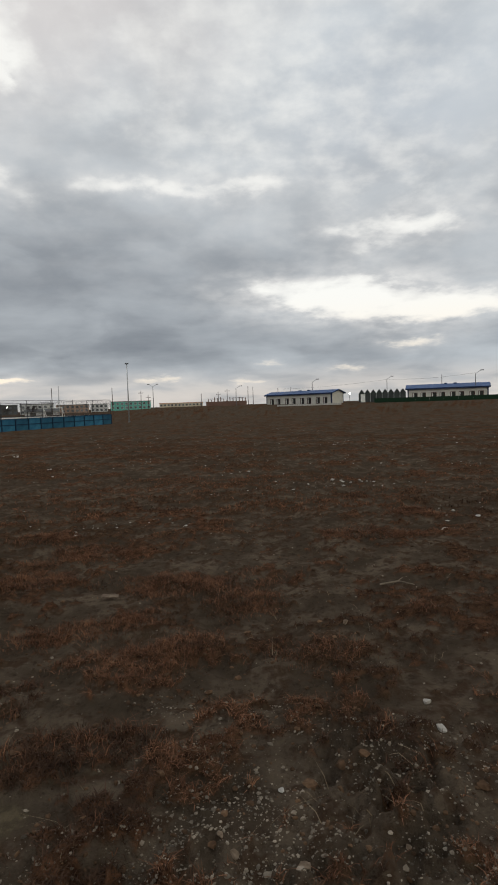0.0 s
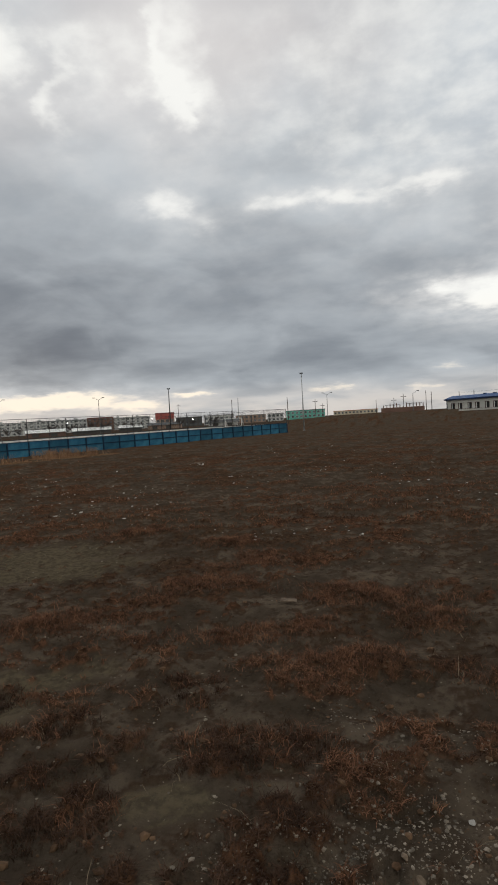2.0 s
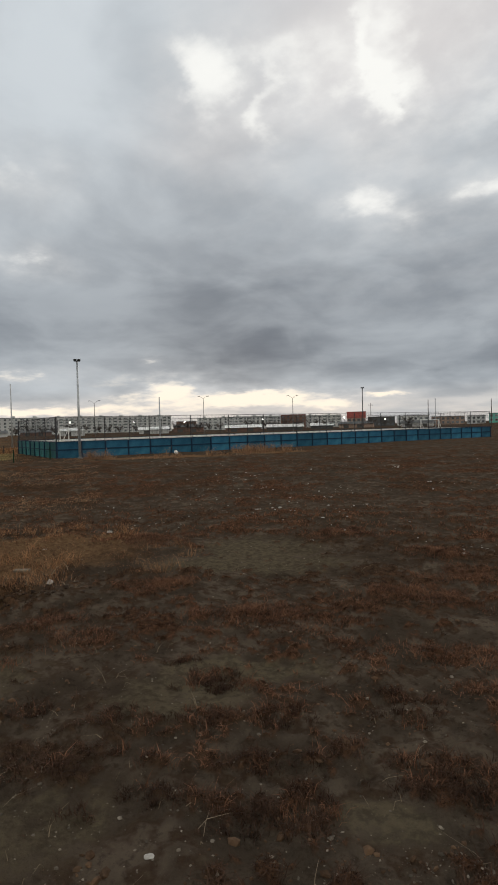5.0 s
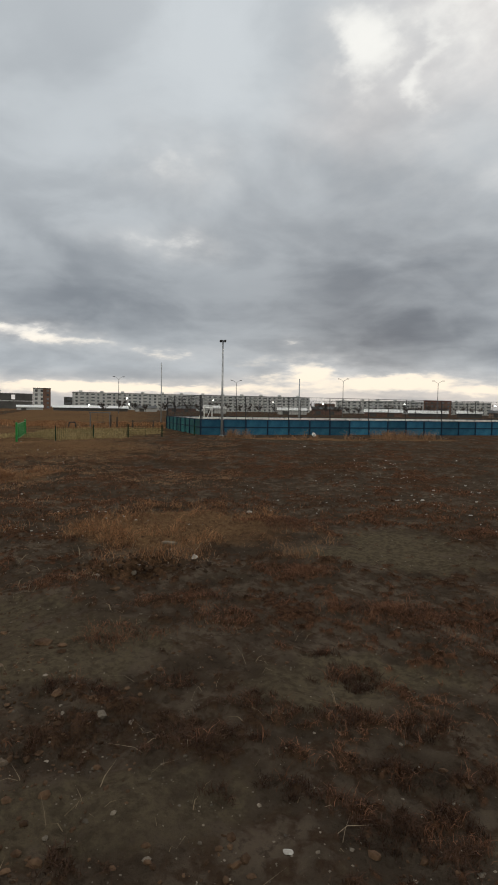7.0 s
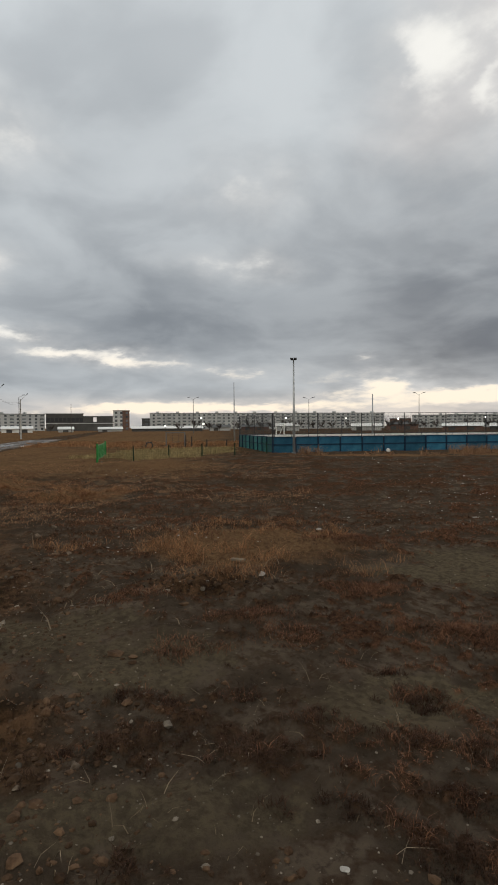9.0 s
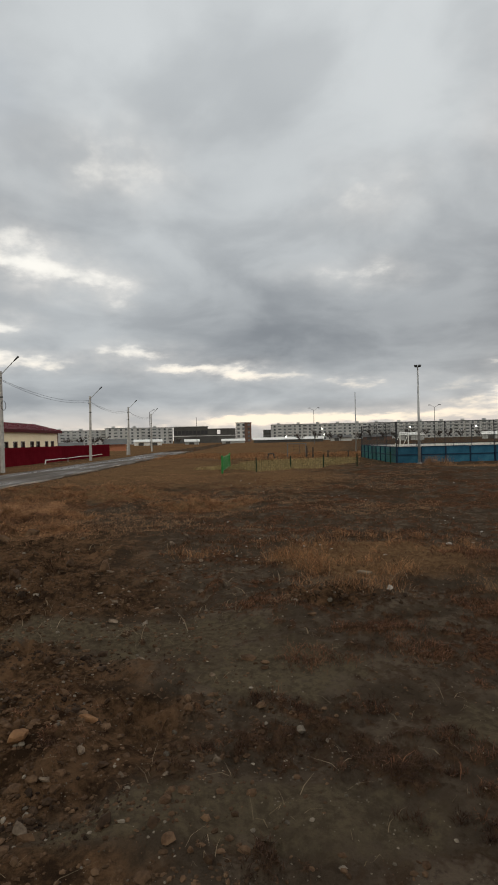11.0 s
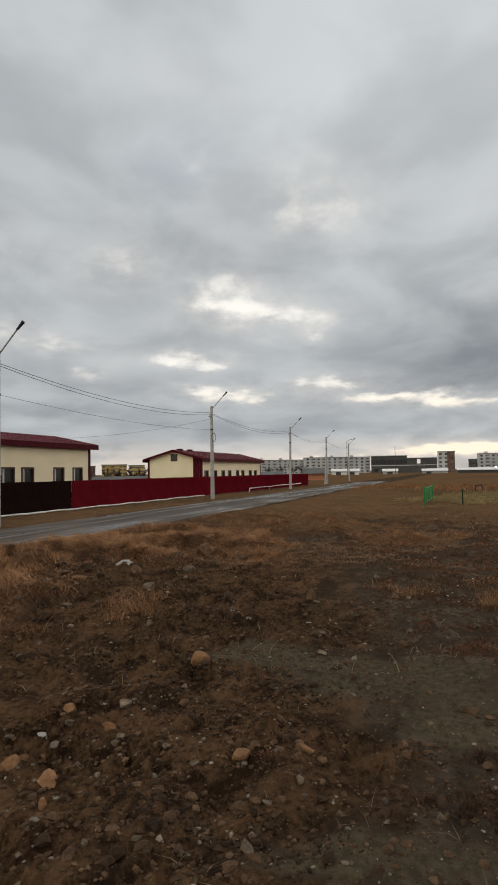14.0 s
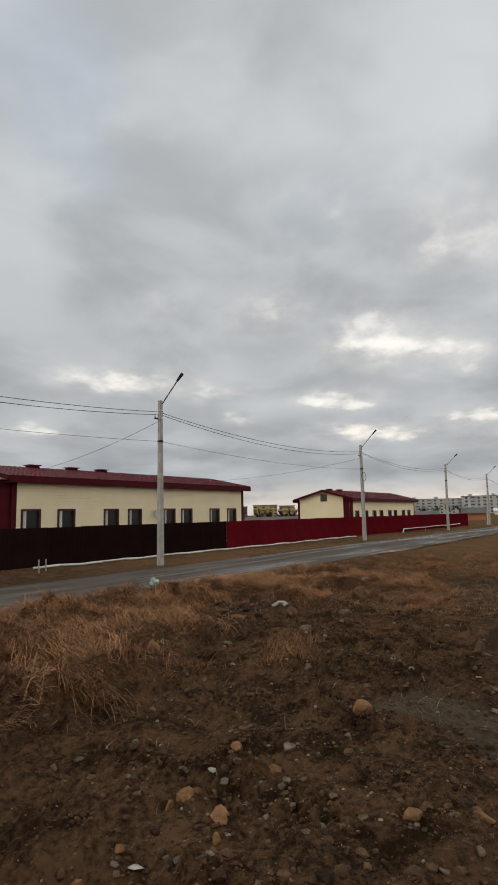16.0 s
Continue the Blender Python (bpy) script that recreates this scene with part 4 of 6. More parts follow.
            part("frame", box(B(), .005, .05, -.45, -.36, -.45, .45), M_PVC, gw), part("frame", box(B(), .005, .05, .36, .45, -.45, .45), M_PVC, gw)
            part("frame", box(B(), .005, .05, -.359, .359, .38, .45), M_PVC, gw), part("frame", box(B(), .005, .05, -.359, .359, -.45, -.38), M_PVC, gw)
            part("pane", box(B(), .005, .02, -.359, .359, -.379, .379), M_GLASS, gw)
    return top


WINS = (.09, .195, .325, .43, .56, .665, .80, .905)
H1 = house(road_pose(28.3, -28.4, -.3), 21.4, 7.8, 4.62, .80, M_CREAM, M_TRIM, M_ROOFRED, "cream-sided single-storey house with a wine red metal roof", (.944, .834, .674, .579, .423, .336, .182, .077), vents=(.82, .68, .56), right_panel=0, drop=1.87)
# porch end in red cladding
part("porch_wall", box(B(), 10.73, 12.6, -7.7, -.05, -.2, 4.4), M_TRIM, H1, "wine red clad end of the house")
H2 = house(road_pose(73.8, -29.5, -.3), 22.0, 7.4, 4.05, .98, M_CREAM, M_TRIM, M_ROOFRED, "cream-sided single-storey house with a gable and wine red roof", (.936, .814, .695, .59, .455, .36, .218, .114), vents=(.93, .80), right_panel=1.1, drop=1.6)
ac = empty("air_conditioner", road_pose(28.75, -28.35, 2.2), "small white air conditioner box on the house wall", "air conditioner")
part("casing", box(B(), -.3, .3, .03, .28, -.24, .24), M_WHITE, ac)
part("fan_grille", rod(B(), (0.05, .28, 0), (0.05, .31, 0), .17, n=16), M_DARKMETAL, ac)


# ---------------------------------------------------------------- concrete poles and wires
def concrete_pole(s, n, height=8.0, lean=0.0, strut=False):
    p = RD * s + RN * n
    z0 = -0.32
    top = empty("lamp_pole", pose(p.x, p.y, z0, 0, lean, ROAD), "grey concrete roadside pole with a street lamp arm", "pole", "roadside poles")
    bm = B()
    prof = [(-.3, .155), (height, .10)]
    rings = []
    for z, q in prof:
        c = q * .62
        rings.append([bm.verts.new((x, y, z)) for x, y in ((q, c), (c, q), (-c, q), (-q, c), (-q, -c), (-c, -q), (c, -q), (q, -c))])
    for k in range(8):
        bm.faces.new((rings[0][k], rings[0][(k + 1) % 8], rings[1][(k + 1) % 8], rings[1][k]))
    bm.faces.new(rings[1])
    part("shaft", bm, M_CONC, top)
    part("band", rod(B(), (0, 0, height - .95), (0, 0, height - .85), .135, n=10), M_GALV, top)
    part("band", rod(B(), (0, 0, height - .55), (0, 0, height - .45), .13, n=10), M_GALV, top)
    arm = part("lamp_arm", rod(B(), (0, .05, height - .25), (0, 1.15, height + .85), .035, n=8), M_GALV, top)
    head = rod(B(), (0, 1.12, height + .82), (0, 1.48, height + 1.15), .05, .085, n=8)
    part("lamp_head", head, M_DARKMETAL, arm, "dark street lamp head")
    part("insulator_bracket", box(B(), -.28, .28, -.16, -.10, height - .93, height - .87), M_DARKMETAL, top)
    for x in (-.24, .24):
        part("insulator", rod(B(), (x, -.13, height - .86), (x, -.13, height - .72), .04, .03, n=8), M_WHITE, top)
    part("clamp", rod(B(), (0, 0, height - 2.1), (0, 0, height - 2.0), .15, n=10), M_DARKMETAL, top)
    if strut:
        part("strut", rod(B(), (1.6, 0, -.3), (.12, 0, height * .72), .14, .1, n=8), M_CONC, top)
    return p


POLES = [(-5.0, -20.0), (20.1, -19.75), (44.9, -20.1), (70.5, -20.5), (95.5, -21.2), (121.0, -22.0)]
tops = [concrete_pole(*POLES[k], 8.0, (0, 0, 0, -3.2, 0, 0)[k], k == 4) for k in range(6)]
H = 8.0 - .32


def wire(a, b, sag, r, name="overhead_wire", label="black overhead wire slung between poles"):
    cu = bpy.data.curves.new(name, "CURVE")
    cu.dimensions, cu.bevel_depth, cu.bevel_resolution = "3D", r, 1
    sp = cu.splines.new("POLY")
    sp.points.add(20)
    for k in range(21):
        t = k / 20
        q = Vector(a).lerp(Vector(b), t)
        sp.points[k].co = (q.x, q.y, q.z - sag * 4 * t * (1 - t), 1)
    cu.materials.append(M_WIRE)
    return tagged(new(name, cu), label, "wire", "wires along the road")


for k in range(5):
    a, b = tops[k], tops[k + 1]
    for dz, dn, sag in ((-.55, -.13, .62), (-.72, .05, .72)):
        wire(a + Vector((0, 0, H + dz)) + RN * dn, b + Vector((0, 0, H + dz)) + RN * dn, sag, .013)
    if k < 2:
        wire(a + Vector((0, 0, H - 2.05)), b + Vector((0, 0, H - 2.05)), .35, .008)
wire(tops[1] + Vector((0, 0, H - 1.0)), RD * 21.5 + RN * -32.0 + Vector((0, 0, 5.0)), .25, .009, "service_wire", "thin service wire from the pole to the house roof")
wire(tops[2] + Vector((0, 0, H - 1.1)), RD * 38 + RN * -32.0 + Vector((0, 0, 4.9)), .35, .009, "service_wire", "thin service wire from the pole to the house roof")
loop = B()
for k in range(14):
    a0, a1 = 2 * math.pi * k / 14, 2 * math.pi * (k + 1) / 14
    rod(loop, (.28, .22 * math.sin(a0), .38 * math.cos(a0)), (.28, .22 * math.sin(a1), .38 * math.cos(a1)), .022, n=5)
pc = tops[2]
obj("cable_coil", loop, M_WIRE, None, "coil of black cable hung on the concrete pole", "cable", m=pose(pc.x, pc.y, 4.95, 0, 0, ROAD + 60))


# ---------------------------------------------------------------- sports court with boards
CN = Vector((-37.2, 25.8, 0))
CU, CV = Vector((0.3652, 0.931, 0)), Vector((-0.931, 0.3652, 0))
CZ = -0.36


def court_pose(u, v, z=CZ, rz=0):
    p = CN + CU * u + CV * v
    return pose(p.x, p.y, z, 0, 0, math.degrees(math.atan2(CU.y, CU.x)) + rz)


def board_side(start_u, start_v, rz, count, step, mat, label, mesh_every=2, h=1.3):
    """A row of boards along local x; outer face towards local -y."""
    top = empty("court_boards", court_pose(start_u, start_v, CZ, rz), label, "boards", "court boards")
    items = None
    for k in range(count):
        m = pose(k * step, 0, 0)
        if items is None:
            items = {"panel": part("panel", box(B(), .03, step - .03, -.012, .012, .06, h), mat, top),
                     "lining": part("lining", box(B(), .03, step - .03, .013, .03, .1, h), M_WHITE, top, "dull white inner lining"),
                     "upright": part("upright", box(B(), -.05, .05, -.09, .028, -.15, h + .01), M_NAVYFRAME, top),
                     "cross_rail": part("cross_rail", box(B(), .051, step - .051, -.06, -.0125, .66, .74), M_NAVYFRAME, top),
                     "top_rail": part("top_rail", box(B(), .051, step - .051, -.06, .05, h + .001, h + .05), M_NAVYFRAME, top)}
        else:
            for n, o in items.items():
                again(n, o, top, m)
    return top


def net_side(start_u, start_v, rz, count, step, label, h0=1.35, h1=3.25):
    top = empty("wire_fence", court_pose(start_u, start_v, CZ, rz), label, "fence", "court fences")
    post = None
    for k in range(count + 1):
        m = pose(k * step, 0.06, 0)
        if post is None:
            post = part("post", rod(B(), (0, 0, -.1), (0, 0, h1), .035, n=6), M_DARKMETAL, top)
            post.matrix_basis = m
        else:
            again("post", post, top, m)
    L = count * step
    part("top_rail", rod(B(), (0, .06, h1 - .03), (L, .06, h1 - .03), .022, n=6), M_DARKMETAL, top)
    bm = B()
    x = .15
    while x < L:
        box(bm, x, x + .006, .057, .063, h0, h1 - .06)
        x += .15
    z = h0 + .05
    while z < h1 - .06:
        box(bm, 0, L, .057, .063, z, z + .006)
        z += .15
    tagged(part("netting", bm, M_DARKMETAL, top), kind="stuff")
    return top


board_side(0, 0, 0, 28, 1.886, M_BLUE, "weathered blue boards around the sports court")
board_side(0, 15, -90, 8, 1.875, M_TEAL, "weathered teal boards at the end of the court")
board_side(52.8, 15, 180, 28, 1.886, M_BLUE, "weathered blue boards with dull white lining")
board_side(52.8, 0, 90, 8, 1.875, M_BLUE, "weathered blue boards at the far end of the court")
net_side(0, 0, 0, 14, 3.772, "dark wire netting on posts above the court boards")
net_side(52.8, 15, 180, 14, 3.772, "dark wire netting on posts above the court boards")
net_side(52.8, 0, 90, 4, 3.75, "dark wire netting on posts above the court boards")
net_side(0, 15, -90, 4, 3.75, "dark wire netting on posts above the court boards")


def goal(u, v, rz):
    top = empty("goal_frame", court_pose(u, v, CZ, rz), "white painted steel goal frame on the court", "goal")
    part("post", rod(B(), (-1.5, 0, 0), (-1.5, 0, 2.4), .05, n=8), M_WHITE, top), part("post", rod(B(), (1.5, 0, 0), (1.5, 0, 2.4), .05, n=8), M_WHITE, top)
    part("crossbar", rod(B(), (-1.55, 0, 2.4), (1.55, 0, 2.4), .05, n=8), M_WHITE, top)
    for x in (-1.5, 1.5):
        part("brace", rod(B(), (x, 0, 2.35), (x, 1.1, 0), .03, n=6), M_WHITE, top)


goal(2.5, 7.5, 90)
goal(50.5, 7.5, -90)


def mast(azimuth, r, height, label, lamp=True, z=-.36, mat=None):
    p = polar(azimuth, r)
    top = empty("light_mast", pose(p.x, p.y, z, 0, 0, azimuth), label, "mast", "court light masts")
    part("shaft", rod(B(), (0, 0, -.3), (0, 0, height), .11, .055, n=10), mat or M_GALV, top, smooth=True)
    part("base_flange", rod(B(), (0, 0, -.05), (0, 0, .1), .2, n=10), M_GALV, top)
    if lamp:
        bar = part("crossbar", box(B(), -.22, .22, -.03, .03, height, height + .05), M_DARKMETAL, top)
        for x in (-.14, .14):
            part("floodlight", box(B(), x - .12, x + .12, -.2, .1, height + .051, height + .17), M_DARKMETAL, bar)
    return top


mast(53.1, 44.9, 7.35, "tall grey steel mast with floodlights beside the boards")
mast(11.73, 84.0, 8.35, "tall dark steel mast with a small floodlight at the court corner")
mast(59.1, 76.0, 8.1, "tall thin grey steel mast behind the court", lamp=False)
mast(45.35, 66.0, 5.75, "thin grey steel mast inside the court", lamp=False)
mast(25.1, 92.0, 7.7, "dark steel mast with a flat floodlight", mat=M_DARKMETAL)
mast(18.25, 110.0, 6.5, "thin pale steel mast behind the court", lamp=False)

# ---------------------------------------------------------------- low green yard fence
GP = [Vector((-34.1, 10.7, 0)), Vector((-34.9, 13.3, 0)), Vector((-35.6, 16.1, 0)), Vector((-35.9, 18.8, 0)), Vector((-36.2, 21.7, 0)), Vector((-36.7, 24.9, 0))]
yard = empty("yard_fence", pose(0, 0, 0), "low green wire fence on slim posts round a grassy yard", "fence")
for p in GP:
    part("post", rod(B(), (p.x, p.y, gz(p.x, p.y) - .2), (p.x, p.y, gz(p.x, p.y) + .92), .045, n=6), M_DARKGREEN, yard)
for a, b in zip(GP, GP[1:]):
    za, zb = gz(a.x, a.y), gz(b.x, b.y)
    bm = B()
    for z in (.06, .2, .34, .48, .62, .76, .88):
        rod(bm, (a.x, a.y, za + z), (b.x, b.y, zb + z), .004, n=4)
    for k in range(1, 20):
        q = a.lerp(b, k / 20)
        z = za + (zb - za) * k / 20
        rod(bm, (q.x, q.y, z + .05), (q.x, q.y, z + .88), .005, n=4)
    tagged(part("netting", bm, M_DARKGREEN, yard), kind="stuff")
gate = empty("green_gate", pose(GP[0].x, GP[0].y, gz(-34.1, 10.7), 0, 0, 158), "bright green painted steel gate at the yard corner", "gate")
part("gate_post", rod(B(), (0, 0, -.2), (0, 0, 1.15), .06, n=8), M_GREEN, gate)
part("gate_post", rod(B(), (7.2, 0, -.2), (7.2, 0, 1.15), .06, n=8), M_GREEN, gate)
for z in (.15, 1.0):
    part("rail", box(B(), .06, 7.14, -.02, .02, z, z + .05), M_GREEN, gate)
for k in range(36):
    part("slat", box(B(), .15 + k * .19, .21 + k * .19, -.011, .011, .2, .998), M_GREEN, gate)


def swing(azimuth, r):
    p = polar(azimuth, r)
    top = empty("swing_frame", pose(p.x, p.y, gz(p.x, p.y), 0, 0, azimuth), "pale worn playground swing frame in the grass", "swing")
    for x in (-1.0, 1.0):
        for y in (-.6, .6):
            part("leg", rod(B(), (x, y, -.1), (x, 0, 1.5), .05, n=6), M_ROOFGREY, top)
    part("crossbar", rod(B(), (-1.1, 0, 1.5), (1.1, 0, 1.5), .05, n=6), M_ROOFGREY, top)
    for x in (-.3, .3):
        part("hanger", rod(B(), (x, 0, .5), (x, 0, 1.5), .015, n=5), M_DARKMETAL, top)
    part("seat", box(B(), -.35, .35, -.15, .15, .45, .5), M_WOOD, top)


swing(65.0, 62.0)
for a_, h_ in ((64.0, 1.3), (63.4, 1.1), (61.9, .8), (59.9, .8)):
    p = polar(a_, 60.0)
    obj("timber_post", rod(B(), (0, 0, -.2), (.05, 0, h_), .09, .07, n=7), M_TWIG, None, "dark weathered timber post in the grass", "post", "yard posts", m=pose(p.x, p.y, gz(p.x, p.y)))
p = polar(67.6, 58.0)
arch = B()
rod(arch, (-.4, 0, -.1), (-.25, 0, .6), .06, n=6), rod(arch, (.4, 0, -.1), (.25, 0, .6), .06, n=6), rod(arch, (-.32, 0, .6), (.32, 0, .6), .06, n=6)
obj("play_arch", arch, M_DARKMETAL, None, "small dark metal play arch in dry grass", "play arch", m=pose(p.x, p.y, gz(p.x, p.y), 0, 0, 67))


# ---------------------------------------------------------------- distant town
def block(az0, az1, r0, r1, height, wall, label, storeys=5, z=-1.5, depth=12.0, columns=None, name="apartment_block", balconies=True, roof=M_ROOFGREY):
    """A slab block whose front runs from one bearing to another, seen over open ground."""
    a, b = polar(az0, r0), polar(az1, r1)
    L = (b - a).length
    mid = (a + b) / 2
    ang = math.degrees(math.atan2((b - a).y, (b - a).x))
    top = empty(name, pose(mid.x, mid.y, z, 0, 0, ang), label, "building")
    part("wall", box(B(), -L / 2, L / 2, 0, depth, 0, height - .4), wall, top)
    part("roof", box(B(), -L / 2 - .3, L / 2 + .3, -.3, depth + .3, height - .4, height), roof, top)
    n = columns or max(2, int(L / 4.2))
    step, fl = L / n, (height - 1.2) / storeys
    win = bal = None
    for i in range(n):
        for j in range(storeys):
            m = pose(-L / 2 + (i + .5) * step, -.02, .6 + j * fl)
            if balconies and i % 5 in (1, 3) and j > 0:
                if bal is None:
                    bm = B()
                    box(bm, -1.5, 1.5, -1.1, -.01, .25, 1.25), box(bm, -1.4, 1.4, -.9, -.01, 1.25, fl - .5, 1)
                    bal = part("balcony", bm, [wall, M_FLATWIN], top)
                    bal.matrix_basis = m
                else:
                    again("balcony", bal, top, m)
                continue
            if win is None:
                bm = B()
                box(bm, -.85, .85, -.06, .0, .8, min(2.3, fl - .3)), box(bm, -.95, .95, -.03, -.001, .68, min(2.42, fl - .2), 1)
                win = part("window", bm, [M_FLATWIN, M_PANEL if wall in (M_PANEL, M_TURQ) else wall], top)
                win.matrix_basis = m
            else:
                again("window", win, top, m)
    x = -L / 2 + 6
    while x < L / 2 - 4 and name == "apartment_block":
        part("roof_hatch", box(B(), x - 1.2, x + 1.2, depth / 2 - 1.2, depth / 2 + 1.2, height, height + 1.5), wall, top)
        x += 17
    return top


FZ = -1.0
block(67.4, 55.6, 480, 500, 14.6, M_PANEL, "long grey five-storey panel apartment block", z=FZ)
block(55.5, 44.2, 470, 500, 13.9, M_PANEL, "long grey five-storey panel apartment block with balconies", z=FZ)
block(68.3, 67.4, 520, 520, 11.0, M_PANELDARK, "dark low annex beside a panel block", 3, z=FZ, columns=3, name="annex")
block(43.7, 41.7, 440, 440, 8.2, M_BRICK, "low brown brick building with few windows", 2, z=FZ, columns=3, name="brick_building", balconies=False)
block(41.6, 38.0, 500, 500, 11.5, M_PANEL, "grey panel apartment block behind the court", 4, z=FZ)
block(37.9, 33.2, 520, 540, 12.2, M_PANEL, "long grey apartment block behind bare trees", 4, z=FZ)
block(32.8, 27.2, 520, 520, 11.6, M_PANEL, "grey apartment block with dark windows", 4, z=FZ)
block(33.2, 30.7, 500, 500, 12.4, M_BRICK, "brown brick block with a reddish roof", 4, z=FZ, columns=5, balconies=False, name="brick_building", roof=M_ROOFRED)
red = block(26.6, 24.8, 380, 380, 10.8, M_TANWALL, "grey-tan building with a bright red top storey", 3, z=FZ, columns=4, balconies=False, name="red_topped_building", roof=M_ROOFRED)
part("top_storey", box(B(), -6.2, 6.2, -.35, 11.8, 6.6, 10.35), M_FADEDRED, red, "bright red clad top storey")
block(24.6, 22.0, 420, 420, 7.6, M_PANELDARK, "dark low service building", 2, z=FZ, columns=6, balconies=False, name="service_building")
block(21.8, 18.8, 420, 420, 7.8, M_PANEL, "pale grey low building behind the court", 2, z=FZ, columns=6, balconies=False, name="service_building")
block(18.6, 15.6, 420, 420, 6.5, M_TANWALL, "low building with faded tan orange walls", 2, z=FZ, columns=7, balconies=False, name="orange_building")
block(15.4, 13.8, 420, 420, 6.5, M_PANEL, "low grey building behind wire netting", 2, z=FZ, columns=4, balconies=False, name="service_building")
block(13.5, 9.65, 430, 430, 6.9, M_TURQ, "two-storey turquoise building with white windows", 2, z=0, columns=9, balconies=False, name="turquoise_building")
block(8.8, 4.5, 520, 520, 4.2, M_PALECREAM, "long low cream building with an orange roof", 1, z=1.0, columns=12, balconies=False, name="long_building", roof=M_ORANGE)
tower = block(71.05, 69.5, 430, 430, 15.6, M_BRICK, "brown brick stair tower with pale window strip", 5, z=FZ, columns=3, balconies=False, name="brick_tower")
part("pale_strip", box(B(), -5.6, .6, -.03, .0, .2, 15.0), M_PANEL, tower)


def unfinished_building(az0, az1, r, height):
    """A bare concrete hulk: a closed wing and a lower wing with an opening that shows the sky."""
    a, b = polar(az0, r), polar(az1, r)
    L, mid = (b - a).length, (a + b) / 2
    top = empty("unfinished_building", pose(mid.x, mid.y, FZ, 0, 0, math.degrees(math.atan2((b - a).y, (b - a).x))), "dark unfinished concrete building with an open upper bay", "building")
    h, x1 = L / 2, L * .05
    part("closed_wing", box(B(), -h, x1, 0, 14, 0, height), M_PANELDARK, top)
    part("roof_slab", box(B(), -h - .4, x1 + .4, -.4, 14.4, height, height + .5), M_PANEL, top)
    low, o0, o1 = height - 1.6, L * .20, L * .255
    part("open_wing_base", box(B(), x1 + .01, h, 0, 5, 0, low - 4.2), M_PANELDARK, top)
    part("wall_pier", box(B(), x1 + .01, o0, 0, 5, low - 4.19, low), M_PANELDARK, top)
    part("wall_pier", box(B(), o1, h, 0, 5, low - 4.19, low), M_PANELDARK, top)
    part("lintel", box(B(), o0 + .01, o1 - .01, 0, 5, low - .9, low), M_PANELDARK, top)
    # solid dark panels stand for the shade inside unglazed windows
    for k in range(9):
        x = -h + (k + .5) * (x1 + h) / 9
        part("dark_opening_panel", box(B(), x - 1.2, x + 1.2, -.05, -.001, height * .55, height * .78), M_DARKMETAL, top)
    part("floor_band", box(B(), -h, h, -.25, -.002, height * .45, height * .45 + .45), M_PANEL, top)


unfinished_building(77.3, 71.1, 430, 13.0)
block(83.8, 77.4, 470, 480, 14.2, M_PANEL, "grey five-storey panel apartment block", z=FZ)
block(88.8, 83.9, 470, 480, 12.8, M_PANEL, "grey panel apartment block behind bare trees", z=FZ)
block(104.0, 101.6, 330, 330, 8.6, M_YELLOW, "yellow and brown apartment block", 4, z=FZ, columns=6, name="yellow_block")
block(101.4, 99.9, 300, 300, 7.6, M_YELLOW, "small yellow block behind the fence", 3, z=FZ, columns=4, name="yellow_block")
block(107.0, 104.6, 330, 330, 8.0, M_BRICK, "brown apartment block behind bare trees", 4, z=FZ, columns=6, name="brick_building")


def shed(az0, az1, r, height, wall, roof, label, z=FZ, depth=8):
    a, b = polar(az0, r), polar(az1, r)
    L, mid = (b - a).length, (a + b) / 2
    top = empty("long_shed", pose(mid.x, mid.y, z, 0, 0, math.degrees(math.atan2((b - a).y, (b - a).x))), label, "shed")
    part("wall", box(B(), -L / 2, L / 2, .3, depth, 0, height), wall, top)
    bm = B()
    prism(bm, [(-.6, height), (depth / 2, height + 1.3), (depth + .4, height + .1), (depth / 2, height + 1.15)], -L / 2 - .4, L / 2 + .4)
    bm.transform(Matrix.Rotation(radians(-90), 4, "Z") @ Matrix.Scale(-1, 4, (1, 0, 0)))
    part("roof", bm, roof, top)
    door = None
    for k in range(int(L / 7)):
        m = pose(-L / 2 + 3.5 + k * 7, .28, 0)
        if door is None:
            door = part("door", box(B(), -1.3, 1.3, -.05, 0, 0, min(2.4, height - .4)), M_PANELDARK, top)
            door.matrix_basis = m
        else:
            again("door", door, top, m)


shed(69.3, 62.3, 300, 2.2, M_PANELDARK, M_WHITE, "long low shed with a white roof")
shed(61.6, 59.5, 310, 2.6, M_PANEL, M_ROOFGREY, "low grey shed in front of the flats")
shed(54.9, 52.6, 260, 3.0, M_PANEL, M_WHITE, "pale metal garage behind the court")
shed(47.4, 44.5, 260, 2.6, M_PANEL, M_WHITE, "low garage row with pale roofs")
shed(38.8, 35.2, 240, 2.4, M_BRICK, M_WHITE, "low brick shed with a snow-white roof")
shed(30.2, 28.0, 260, 2.4, M_PANELDARK, M_WHITE, "low dark shed with a pale roof")
shed(81.2, 78.5, 300, 2.6, M_WHITE, M_WHITE, "white low shop building with a pale roof")
shed(76.2, 74.8, 300, 2.2, M_PANEL, M_WHITE, "small pale shed on the field edge")
shed(84.0, 82.0, 140, 2.3, M_ORANGE, M_ROOFGREY, "small orange brick outbuilding behind the fence")
shed(89.6, 86.2, 118, 1.0, M_BRICK, M_ROOFGREY, "low brown outbuilding behind the fence", z=-.3)
shed(104.8, 99.2, 72, .65, M_PANELDARK, M_ROOFGREY, "dark low outbuilding behind the fence", z=-.3)


